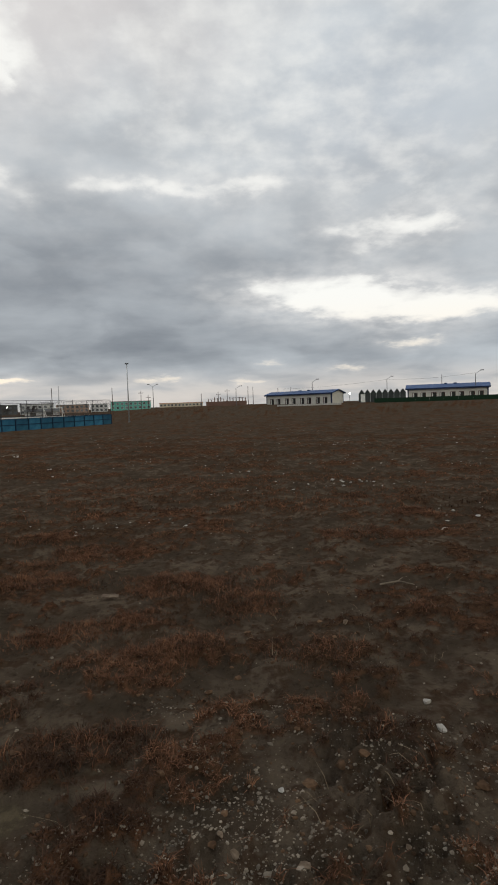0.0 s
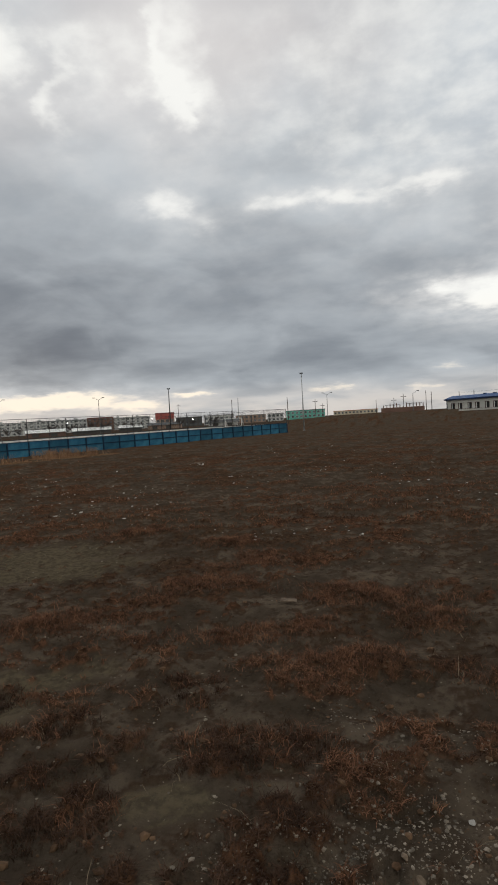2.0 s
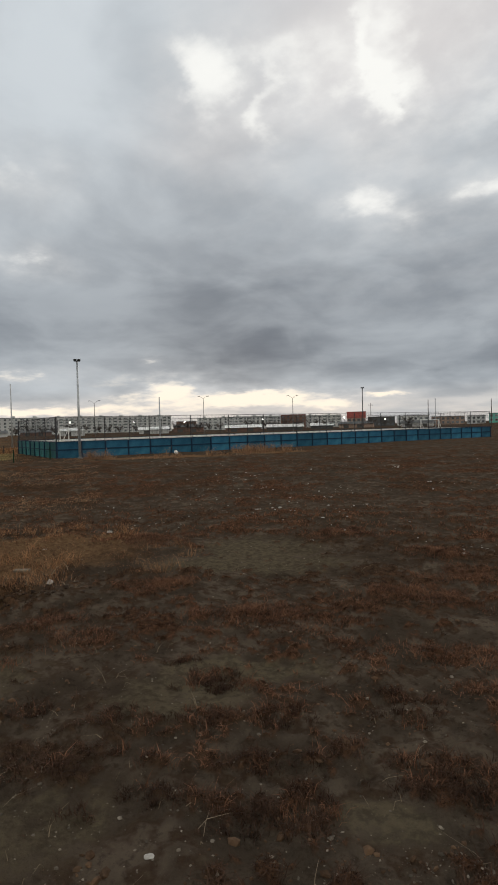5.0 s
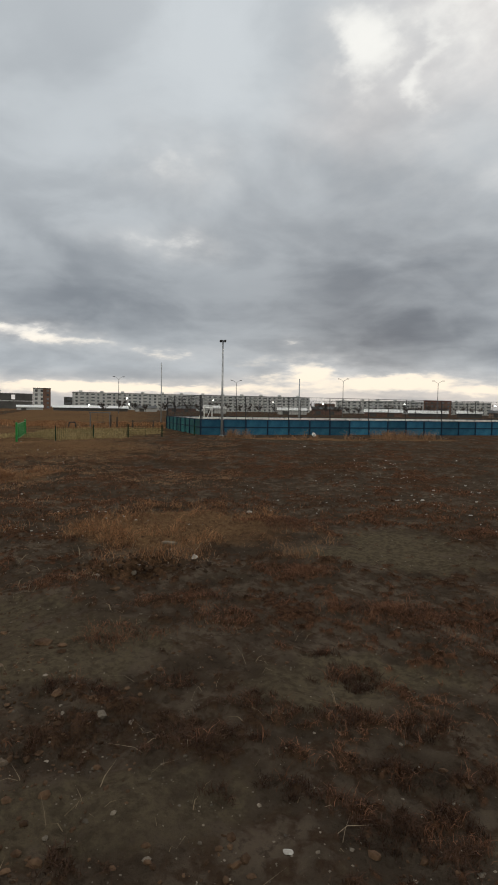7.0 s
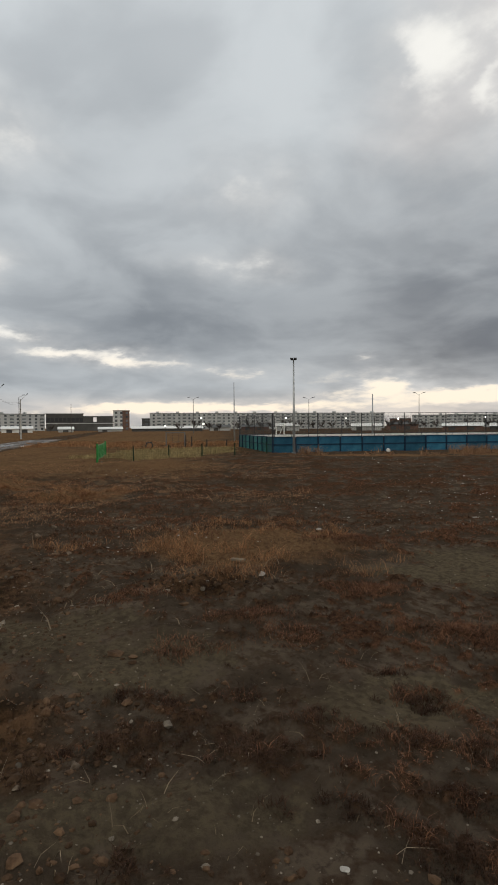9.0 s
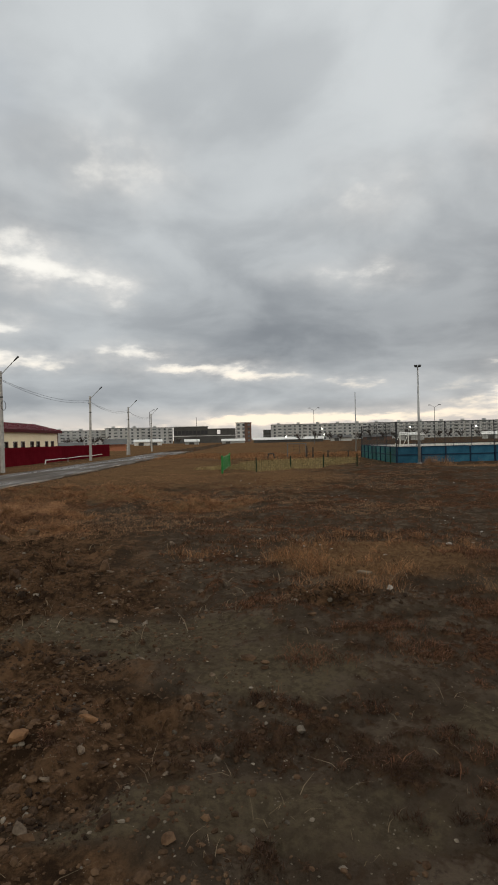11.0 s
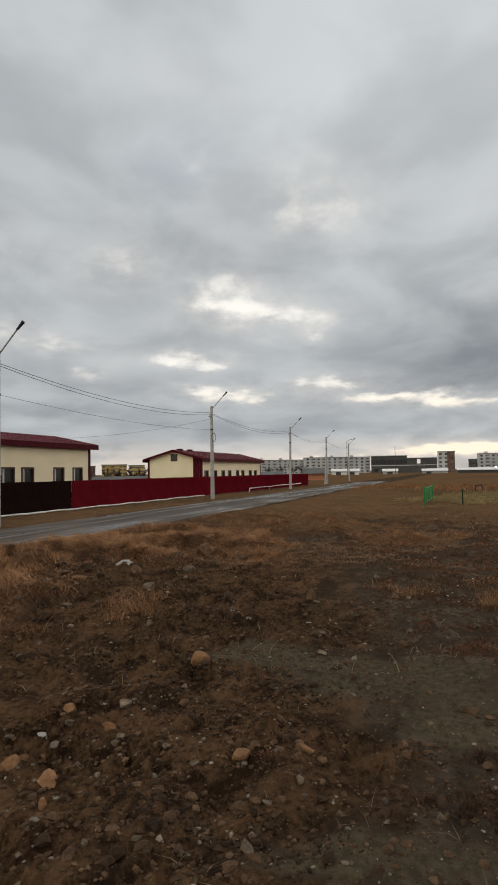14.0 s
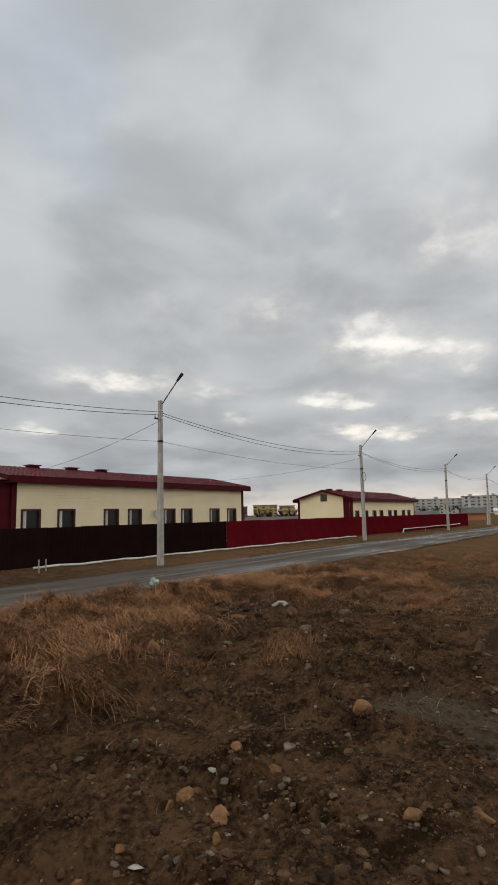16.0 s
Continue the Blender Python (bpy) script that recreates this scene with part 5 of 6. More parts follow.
for a0, a1, r_, h_, w_, roof_, lab in ((58.4, 55.6, 330, 2.6, M_BRICK, M_ROOFGREY, "low brick garage row before the flats"), (44.0, 41.0, 300, 3.4, M_BRICK, M_ROOFGREY, "low brown brick workshop behind the court"),
                                      (34.6, 31.0, 250, 2.2, M_PANELDARK, M_WHITE, "low shed with a pale sloping roof"), (27.4, 24.0, 300, 2.8, M_TANWALL, M_ROOFGREY, "low tan workshop with dark doors"),
                                      (21.4, 18.4, 280, 2.4, M_PANEL, M_ROOFGREY, "low pale store behind the netting"), (72.5, 70.2, 330, 2.0, M_PANEL, M_WHITE, "small white hut on the field edge")):
    shed(a0, a1, r_, h_, w_, roof_, lab)


# houses on the rise with blue roofs
def rise_pose(azimuth0, r0, azimuth1, r1):
    a, b = polar(azimuth0, r0), polar(azimuth1, r1)
    mid = (a + b) / 2
    ang = math.degrees(math.atan2((a - b).y, (a - b).x))
    return pose(mid.x, mid.y, gz(mid.x, mid.y) - .05, 0, 0, ang), (a - b).length


m_, L_ = rise_pose(-1.95, 160, -8.45, 147)
house(m_, L_, 5.5, 2.75, .7, M_WHITEWALL, M_NAVY, M_BLUEROOF, "off-white low house with a blue metal roof", WINS, .3, False, (.55, .42), right_panel=0, fine=False)
m_, L_ = rise_pose(-15.75, 150, -23.0, 150)
house(m_, L_, 6, 3.1, .85, M_WHITEWALL, M_NAVY, M_BLUEROOF, "long off-white house with a blue metal roof", WINS, .3, False, (.52, .40), right_panel=0, fine=False)

# greenhouse with a row of small gables
a, b = polar(-11.1, 148), polar(-15.6, 148)
m_ = pose(*((a + b) / 2), 0, 0, math.degrees(math.atan2((b - a).y, (b - a).x)))
m_.translation.z = gz((a.x + b.x) / 2, (a.y + b.y) / 2)
gh = empty("greenhouse", m_, "dark glass greenhouse with a row of small gables", "greenhouse")
L_ = (b - a).length
M_GH = material("dim_greenhouse_glass", (0.025, 0.03, 0.03), (0.06, 0.068, 0.068), 0.6, 0.3, 0)
part("wall", box(B(), -L_ / 2, L_ / 2, 0, 12, -.2, 2.2), M_GH, gh)
for k in range(8):
    x0 = -L_ / 2 + k * L_ / 8
    bm = prism(B(), [(x0 + .02, 2.2), (x0 + L_ / 16, 3.15), (x0 + L_ / 8 - .02, 2.2)], 0.02, 12)
    part("gable", bm, M_GH, gh)
    part("glazing_bar", rod(B(), (x0, -.02, 2.2), (x0 + L_ / 16, -.02, 3.2), .05, n=5), M_GALV, gh)
    part("glazing_bar", rod(B(), (x0 + L_ / 8, -.02, 2.2), (x0 + L_ / 16, -.02, 3.2), .05, n=5), M_GALV, gh)
    part("glazing_bar", rod(B(), (x0, -.02, 0), (x0, -.02, 2.2), .05, n=5), M_GALV, gh)
part("door", box(B(), -L_ / 2 + .5, -L_ / 2 + 1.6, -.08, -.01, 0, 2.0), M_WHITE, gh, "white door")


def far_fence(az0, az1, r, h, mat, label):
    a, b = polar(az0, r), polar(az1, r)
    top = empty("board_fence", pose(0, 0, 0), label, "fence")
    n = max(2, int((b - a).length / 3))
    for k in range(n):
        p, q = a.lerp(b, k / n), a.lerp(b, (k + 1) / n)
        bm = box(B(), 0.01, (q - p).length - .01, -.03, .03, -.4, h)
        o = part("panel", bm, mat, top)
        o.matrix_basis = pose(p.x, p.y, gz((p.x + q.x) / 2, (p.y + q.y) / 2), 0, 0, math.degrees(math.atan2((q - p).y, (q - p).x)))


far_fence(-12.6, -25.5, 141, 1.05, M_DARKGREEN, "low dark green fence on the rise")
far_fence(-3.0, -9.4, 136, .4, M_CONC, "low broken concrete kerb fence before the house")

# ruin with stubs of columns
a, b = polar(4.1, 190), polar(0.1, 190)
ruin = empty("brick_ruin", pose(*((a + b) / 2).xy, gz(7, 190) - .05, 0, 0, 180 + 2), "low brown brick ruin with column stubs", "ruin")
part("wall", box(B(), -6.6, 6.6, 0, 5, -.2, 1.5), M_BRICK, ruin)
random.seed(5)
for k in range(13):
    x = -6.3 + k * 1.02
    part("column", box(B(), x - .13, x + .13, 1.0, 1.3, 1.5, 1.9 + random.random() * 1.1), M_BRICK, ruin)
part("beam", box(B(), -6.0, -1.0, 1.05, 1.25, 2.5, 2.62), M_DARKMETAL, ruin)
part("beam", box(B(), 1.0, 5.5, 1.05, 1.25, 2.3, 2.42), M_DARKMETAL, ruin)


# street lamps and utility poles far off
def street_lamp(azimuth, r, el_top, arms=2, lit=False, z=None, label="thin grey street lamp with two arms"):
    p = polar(azimuth, r)
    z = gz(p.x, p.y) if z is None else z
    h = 1.8 + r * math.tan(radians(el_top)) - z
    top = empty("street_lamp", pose(p.x, p.y, z, 0, 0, azimuth), label, "street lamp", "distant street lamps")
    part("shaft", rod(B(), (0, 0, -.3), (0, 0, h - .8), .12, .07, n=6), M_ROOFGREY, top)
    for s in ((-1, 1) if arms == 2 else (1,)):
        arm = part("arm", rod(B(), (0, 0, h - .85), (s * 1.2, 0, h - .1), .05, n=5), M_GALV, top)
        part("lamp_head", box(B(), min(s * 1.1, s * 1.9), max(s * 1.1, s * 1.9), -.15, .15, h - .15, h + .03), M_DARKMETAL, arm)


for a_, r_, e_, n_ in ((40.95, 190, 3.17, 2), (31.98, 190, 3.0, 2), (63.2, 190, 3.0, 2), (51.6, 190, 2.9, 2), (79.65, 190, 3.15, 1), (9.36, 200, 2.25, 2), (-13.82, 165, 2.25, 1), (-21.88, 150, 2.45, 1),
                       (-6.55, 160, 2.25, 1), (1.1, 180, 1.85, 1)):
    street_lamp(a_, r_, e_, n_)


def utility_pole(azimuth, r, el_top, cross=True):
    p = polar(azimuth, r)
    z = gz(p.x, p.y)
    h = 1.8 + r * math.tan(radians(el_top)) - z
    top = empty("utility_pole", pose(p.x, p.y, z, 0, 0, azimuth), "dark wooden utility pole far across the field", "pole", "distant utility poles")
    part("shaft", rod(B(), (0, 0, -.3), (0, 0, h), .11, .07, n=6), M_TWIG, top)
    if cross:
        part("cross_arm", box(B(), -.9, .9, -.06, .06, h - .9, h - .75), M_TWIG, top)


for a_, r_, e_, c_ in ((10.55, 210, 1.65, True), (9.85, 210, 1.2, True), (4.6, 200, 1.2, False), (13.3, 150, 2.0, False), (18.9, 150, 2.1, False), (-.1, 185, 1.8, False), (-.6, 185, 1.65, False), (2.9, 200, 1.3, True),
                       (2.0, 200, 1.6, True), (24.3, 230, 2.0, True), (-3.1, 190, 1.5, False), (-4.4, 190, 1.55, False), (75.0, 240, 2.3, False), (-18.9, 175, 2.2, False)):
    utility_pole(a_, r_, e_, c_)
wire(polar(-3.1, 190, 6.4), polar(-13.82, 165, 7.4), .5, .02, label="distant overhead wire above the rise")
wire(polar(-13.82, 165, 7.4), polar(-21.88, 150, 7.6), .5, .02, label="distant overhead wire above the rise")


def lit_lamp(azimuth, r, el):
    p = polar(azimuth, r)
    z = gz(p.x, p.y)
    h = 1.8 + r * math.tan(radians(el)) - z
    top = empty("yard_lamp", pose(p.x, p.y, z, 0, 0, azimuth), "small lit white yard lamp on a post", "lamp", "lit yard lamps")
    part("post", rod(B(), (0, 0, -.3), (0, 0, h - .3), .06, n=5), M_DARKMETAL, top)
    part("lamp", rod(B(), (0, 0, h - .3), (0, 0, h + .25), .26, .2, n=8), M_LAMP, top, "glowing white lamp")


for a_, r_, e_ in ((47.9, 250, .75), (42.9, 250, .65), (35.0, 250, .72), (26.9, 250, .68), (62.4, 250, .9), (62.2, 250, .3), (66.0, 250, .15), (53.9, 250, .85), (22.9, 260, .4), (-10.2, 210, .75)):
    lit_lamp(a_, r_, e_)


# ---------------------------------------------------------------- bare shrubs and trees far off
def bare_tree(azimuth, r, height, width, seed, label="bare leafless brown tree before the flats"):
    rng = np.random.default_rng(seed)
    p = polar(azimuth, r)
    z = gz(p.x, p.y) - .1
    top = empty("bare_tree", pose(p.x, p.y, z), label, "tree", "bare trees")
    bm = B()
    rod(bm, (0, 0, -.3), (0, 0, height * .45), .10, .06, n=6)
    limbs = []
    for k in range(7):
        a = rng.uniform(0, 6.28)
        e = Vector((math.cos(a) * width * .35, math.sin(a) * width * .35, height * rng.uniform(.6, .95)))
        s = Vector((0, 0, height * rng.uniform(.15, .45)))
        rod(bm, s, e, .04, .015, n=5)
        limbs.append((s, e))
    part("trunk", bm, M_TWIG, top)
    V, F = [], []
    for s, e in limbs:
        for k in range(120):
            o = s.lerp(e, rng.uniform(.25, 1))
            d = Vector(rng.normal(0, 1, 3))
            d.z = abs(d.z) * .9
            q = o + d.normalized() * rng.uniform(.3, 1) * width * .3
            side = Vector((d.y, -d.x, 0)).normalized() * .035
            n = len(V)
            V += [o - side, o + side, q]
            F.append((n, n + 1, n + 2))
    me = raw_mesh("crown", np.array([tuple(v) for v in V]), np.array(F))
    me.materials.append(M_TWIG)
    o = new("crown", me)
    o.parent = top


for k in range(22):
    bare_tree((28.5, 30.0, 34.6, 36.4, 37.5, 41.5, 42.6, 43.6, 47.6, 51.4, 52.6, 53.8, 55.2, 58.8, 61.6, 63.0, 64.6, 20.8, 24.2, 98.8, 102.2, 106.4)[k], 262 + 9 * (k % 5) - (k > 18) * 120, 4.2 + .5 * (k % 4) - (k > 18) * 1.0, 8.0 - (k > 18) * 3, 200 + k, "low bare brown bush before the flats")
random.seed(9)
for k, (a_, r_, h_, w_) in enumerate(((32.6, 255, 5.5, 7), (31.4, 255, 5.0, 7), (33.8, 260, 4.5, 6), (35.6, 300, 4.5, 7), (57.6, 260, 6.0, 6), (56.4, 280, 5.0, 6), (50.4, 300, 5.5, 7), (49.3, 300, 5, 6),
                                      (40.4, 300, 4.5, 6), (39.4, 300, 4.5, 6), (28.6, 280, 4, 6), (85.0, 260, 5.5, 7), (86.2, 260, 5.0, 7), (84.1, 260, 5, 6), (87.4, 250, 4.5, 6), (101.0, 150, 3.8, 5),
                                      (100.2, 140, 3.6, 4), (103.4, 160, 4.0, 5), (105.3, 170, 4.2, 5), (76.9, 300, 3.5, 5), (60.6, 290, 4.5, 5), (46.6, 280, 4.0, 6), (19.6, 300, 4.0, 5), (23.0, 300, 4.5, 6))):
    bare_tree(a_, r_, h_, w_, 100 + k)


# ---------------------------------------------------------------- stones
def rock(name, x, y, size, mat, label, seed, flat=0.6, group="loose stones", sink=0.45, angular=0.55):
    size *= 1.15
    rng = random.Random(seed)
    bm = B()
    bmesh.ops.create_icosphere(bm, subdivisions=2, radius=1.0)
    off = Vector((rng.uniform(-50, 50), rng.uniform(-50, 50), rng.uniform(-50, 50)))
    cuts = [(Vector((rng.gauss(0, 1), rng.gauss(0, 1), rng.gauss(0, 1))).normalized(), rng.uniform(.36, .70)) for _ in range(10)]
    for v in bm.verts:
        c = v.co * (1 + .35 * angular * noise.noise(v.co * 1.1 + off))
        for way, far in cuts:
            c -= way * max(0, c.dot(way) - far)
        v.co = c * (1 + .04 * noise.noise(c * 3.5 + off))
    bm.transform(Matrix.Diagonal((size, size * rng.uniform(.6, .9), size * flat, 1)))
    obj(name, bm, mat, None, label, "stone", group, m=pose(x, y, gz(x, y) + size * flat * (.55 - sink), rng.uniform(-12, 12), rng.uniform(-12, 12), rng.uniform(0, 360)))


OCHRES = [(-5.52, -.62, .12), (-3.69, -.19, .085), (-3.82, .21, .07), (-4.46, -1.53, .065), (-3.99, -1.69, .05), (-3.78, -1.68, .085), (-3.60, -1.41, .085), (-3.67, -1.78, .05),
          (-2.88, -1.81, .085), (-3.96, -1.56, .06), (-2.94, -2.03, .06), (-10.0, -3.03, .15), (-4.3, -1.2, .05), (-3.35, -1.35, .05), (-7.27, -3.51, .19), (-3.2, -1.9, .05)]
GREYS = [(.28, 2.11, .028), (.02, 2.18, .024), (-.04, 2.25, .018), (.70, 2.24, .022), (.80, 4.27, .03), (-9.3, -1.69, .13), (-8.35, -.33, .08), (-4.97, -.70, .055), (-4.72, -1.16, .065),
         (-3.23, -.06, .035), (-3.01, .55, .03), (-2.92, -.17, .06), (-8.14, .81, .10), (-4.12, -1.08, .05), (-3.38, .14, .04), (-11.3, -1.28, .15), (-4.27, -1.46, .055),
         (-4.37, -1.37, .10), (-3.93, -.71, .045), (-3.81, -.75, .05), (-4.04, -1.08, .045), (-9.5, -3.44, .10), (-4.59, 2.88, .04), (-8.7, -2.9, .12)]
PALES = [(-11.93, -2.62, .25), (-17.86, -1.2, .2), (1.07, 3.20, .035), (-4.18, -1.65, .04), (-3.13, -1.76, .05), (-5.8, 3.14, .075), (-5.76, 3.84, .06), (-8.05, 6.61, .06), (1.06, 2.94, .04),
         (.22, 2.58, .022), (-1.81, 1.61, .024), (2.6, 7.3, .05)]
HEAP = [(-14.50, -1.15, 0.30), (-12.72, -3.44, 0.26), (-13.62, -0.27, 0.20), (-11.41, -3.77, 0.24), (-12.87, -1.67, 0.20), (-8.23, 0.77, 0.14), (-8.37, -0.40, 0.13), (-11.30, -2.85, 0.20), (-12.98, -0.81, 0.20), (-13.88, -4.09, 0.20), (-10.60, -2.16, 0.14), (-9.28, 0.35, 0.12)]
k = 0
for x, y, q in OCHRES:
    rock("rubble_stone", x, y, q, M_OCHRE, "broken ochre brick rubble lying on soil", k, .7, "ochre rubble stones", .12)
    k += 1
for x, y, q in GREYS:
    rock("field_stone", x, y, q, M_STONE, "grey-brown rough stone half sunk in soil", k, .6, sink=.2)
    k += 1
for x, y, q in PALES:
    rock("pale_stone", x, y, q, M_PALE, "pale limestone lump on the dry ground", k, .5, "pale stones", .1)
    k += 1
rng_ = random.Random(77)
for q in range(95):
    a_, r_ = rng_.uniform(74, 126), 2.8 * (13 / 2.8) ** rng_.uniform(0, 1)
    p = polar(a_, r_)
    rock("field_stone", p.x, p.y, rng_.uniform(.014, .036) * (1 + r_ / 9), M_STONE if q % 3 else M_CLOD, "small rough stone among loose soil", 300 + q, .65)
for q, (x, y, z_) in enumerate(HEAP):
    rock("soil_clod", x, y, z_, M_CLOD, "dark lump of dug soil beside the verge", 500 + q, .75, "dug soil lumps", .3)
for q in range(34):
    x, y = rng_.gauss(-11.2, 1.5), rng_.gauss(-3.3, 0.75)
    rock("soil_clod", x, y, rng_.uniform(.05, .15), M_DARKSOIL if q % 3 else M_CLOD, "dark crumbling lump of dug soil and roots", 560 + q, .7, "dug soil lumps", .25)
sack = B()
bmesh.ops.create_icosphere(sack, subdivisions=3, radius=.15)
for v in sack.verts:
    v.co *= 1 + .25 * noise.noise(v.co * 7)
    v.co.z *= 1.15
obj("white_sack", sack, M_WHITE, None, "round white plastic sack in grass by the boards", "sack", m=pose(-32.0, 33.3, gz(-32.0, 33.3) + .12))
# flat slab lying on the field
slab = B()
prism(slab, [(-.075, 0), (.075, -.0), (.045, .008), (-.065, .008)], -.05, .025)
obj("flat_slab", slab, M_STONE, None, "thin flat grey slab lying on the soil", "slab", m=pose(-1.17, 5.12, gz(-1.17, 5.12) + .012, 3, 2, 10))
for x, y, l, rz, lab in ((-21.4, -3.2, .9, 62, "pale weathered plank beside the road"), (-6.56, 3.98, .22, 20, "short pale wood scrap in the grass"),
                         (-10.3, 24.8, .35, 10, "pale plank scrap far across the field")):
    obj("plank_scrap", box(B(), -l / 2, l / 2, -.035, .03, -.015, .012), M_WOOD, None, lab, "plank", "wood scraps", m=pose(x, y, gz(x, y) + .04, 4, -3, rz))
twig = B()
rod(twig, (-.16, 0, .02), (.02, .03, .035), .008, n=6), rod(twig, (.02, .03, .035), (.15, -.02, .015), .007, .004, n=6), rod(twig, (.0, .03, .03), (.07, .09, .05), .005, .003, n=5)
obj("dead_branch", twig, M_WOOD, None, "short crooked grey branch on the soil", "branch", m=pose(1.43, 5.18, gz(1.43, 5.18)))
# crumpled bag
bag = B()
bmesh.ops.create_icosphere(bag, subdivisions=3, radius=.11)
for v in bag.verts:
    v.co *= 1 + .5 * noise.noise(v.co * 14)
    v.co.z *= 1.1
obj("plastic_bag", bag, M_BAG, None, "crumpled mint green plastic bag caught in grass", "plastic bag", m=pose(-13.2, -6.1, gz(-13.2, -6.1) + .24))


def scatter(name, label, mat, xs, ys, sizes, seed, flat=.65, lift=0.15):
    """Many small angular stones joined into one mesh."""
    rng = np.random.default_rng(seed)
    n, sizes = len(xs), sizes * .78
    g = (1 + 5 ** 0.5) / 2
    base = np.array([(-1, g, 0), (1, g, 0), (-1, -g, 0), (1, -g, 0), (0, -1, g), (0, 1, g), (0, -1, -g), (0, 1, -g), (g, 0, -1), (g, 0, 1), (-g, 0, -1), (-g, 0, 1)]) / 1.9
    tri = np.array([(0, 11, 5), (0, 5, 1), (0, 1, 7), (0, 7, 10), (0, 10, 11), (1, 5, 9), (5, 11, 4), (11, 10, 2), (10, 7, 6), (7, 1, 8), (3, 9, 4), (3, 4, 2), (3, 2, 6), (3, 6, 8), (3, 8, 9),
                    (4, 9, 5), (2, 4, 11), (6, 2, 10), (8, 6, 7), (9, 8, 1)])
    P = base[None] * rng.uniform(.6, 1.35, (n, 1, 3)) * (1 + rng.uniform(-.22, .22, (n, 12, 1))) + rng.uniform(-.12, .12, (n, 12, 3))
    P[:, :, 2] *= flat
    a = rng.uniform(0, 6.28, n)
    c, s = np.cos(a)[:, None], np.sin(a)[:, None]
    X = (P[:, :, 0] * c - P[:, :, 1] * s) * sizes[:, None] + xs[:, None]
    Y = (P[:, :, 0] * s + P[:, :, 1] * c) * sizes[:, None] + ys[:, None]
    Z = P[:, :, 2] * sizes[:, None] + (ground_z(xs, ys) + lift * sizes)[:, None]
    V = np.stack([X, Y, Z], 2).reshape(-1, 3)
    F = (tri[None] + (np.arange(n) * 12)[:, None, None]).reshape(-1, 3)
    me = raw_mesh(name, V, F)
    me.polygons.foreach_set("use_smooth", np.zeros(len(F), dtype=bool))
    me.materials.append(mat)
    tagged(new(name, me), label, "gravel", kind="stuff")


def in_patches(rows, per_area, seed, soft=1.0):
    rng = np.random.default_rng(seed)
    X, Y = [], []
    for cx, cy, a, b in rows:
        n = int(per_area * a * b * 3.14)
        q, t = np.sqrt(rng.uniform(0, 1, n)) * soft, rng.uniform(0, 6.283, n)
        q = q * (1 + .25 * np.sin(3 * t + cx) + .2 * np.sin(5 * t + cy))
        r = math.hypot(cx, cy)
        ux, uy = cx / r, cy / r
        u, v = q * np.cos(t) * a, q * np.sin(t) * b
        X.append(cx + u * uy + v * ux), Y.append(cy - u * ux + v * uy)
    return np.concatenate(X), np.concatenate(Y)


def annulus(r0, r1, az0, az1, n, seed, power=1.0):
    rng = np.random.default_rng(seed)
    r = r0 * (r1 / r0) ** (rng.uniform(0, 1, n) ** power)
    a = np.radians(rng.uniform(az0, az1, n))
    return -r * np.sin(a), r * np.cos(a)


def clump(xs, ys, per, spread, seed):
    rng = np.random.default_rng(seed)
    X = np.repeat(xs, per) + rng.normal(0, spread, len(xs) * per)
    Y = np.repeat(ys, per) + rng.normal(0, spread, len(xs) * per)
    return X, Y


rg = np.random.default_rng(4)
x, y = in_patches(STONY[:1] + STONY[3:4], 4300, 1, 1.7)
scatter("pale_gravel", "pale gravel chips on dark soil", M_PEBBLE, x, y, rg.gamma(1.2, .0026, len(x)) + .0018, 2)
x, y = in_patches(STONY[4:], 260, 3, 1.6)
scatter("rubble_gravel", "brown and grey rubble bits in loose soil", M_CLOD, x, y, rg.gamma(1.3, .0085, len(x)) + .004, 5)
x, y = in_patches(STONY[4:], 40, 6, 1.6)
scatter("rubble_chips", "pale rubble chips in loose soil", M_PEBBLE, x, y, rg.gamma(1.4, .007, len(x)) + .004, 7)
x, y = annulus(2, 14, -30, 130, 6000, 8)
scatter("scattered_pebbles", "small pebbles scattered over the soil", M_PEBBLE, x, y, rg.gamma(1.3, .0028, len(x)) + .002, 9)
x, y = annulus(8, 45, -28, 75, 3800, 10, .8)
f = fbm(x, y, .5, 61) > .56
x, y = x[f], y[f]
scatter("white_chips", "white stone chips scattered over the field", M_PALE, x, y, rg.gamma(1.4, .009, len(x)) + .007, 11, .4, .6)
CHIPS = [(4.4, 27.3), (4.9, 27.3), (2.9, 13.2), (1.9, 12.9), (3.2, 13.1), (-10.4, 24.8), (-3.7, 20.8), (-1.3, 22.1), (-10.2, 24.6), (-8.0, 14.1), (-13.2, 18.2), (-13.8, 16.8), (-11.7, 12.7), (-10.8, 14.9)]
x, y = clump(np.array([c[0] for c in CHIPS]), np.array([c[1] for c in CHIPS]), 9, .35, 117)
scatter("white_chips", "white stone chips lying in small groups", M_PALE, x, y, rg.gamma(2.0, .009, len(x)) + .009, 118, .4, .6)
x, y = annulus(2.2, 16, -32, 80, 9000, 112, .8)
f = (fbm(x, y, 1.1, 113) > .47) & (patch_field(x, y, BARE) < .4)
x, y = x[f], y[f]
scatter("soil_clods", "small dark crumbs of dry soil", M_CLOD, x, y, rg.gamma(1.2, .006, len(x)) + .004, 114)
x, y = annulus(2, 11, 72, 128, 5200, 12)
scatter("soil_clods", "loose brown soil clods", M_CLOD, x, y, rg.gamma(1.2, .0055, len(x)) + .003, 13)


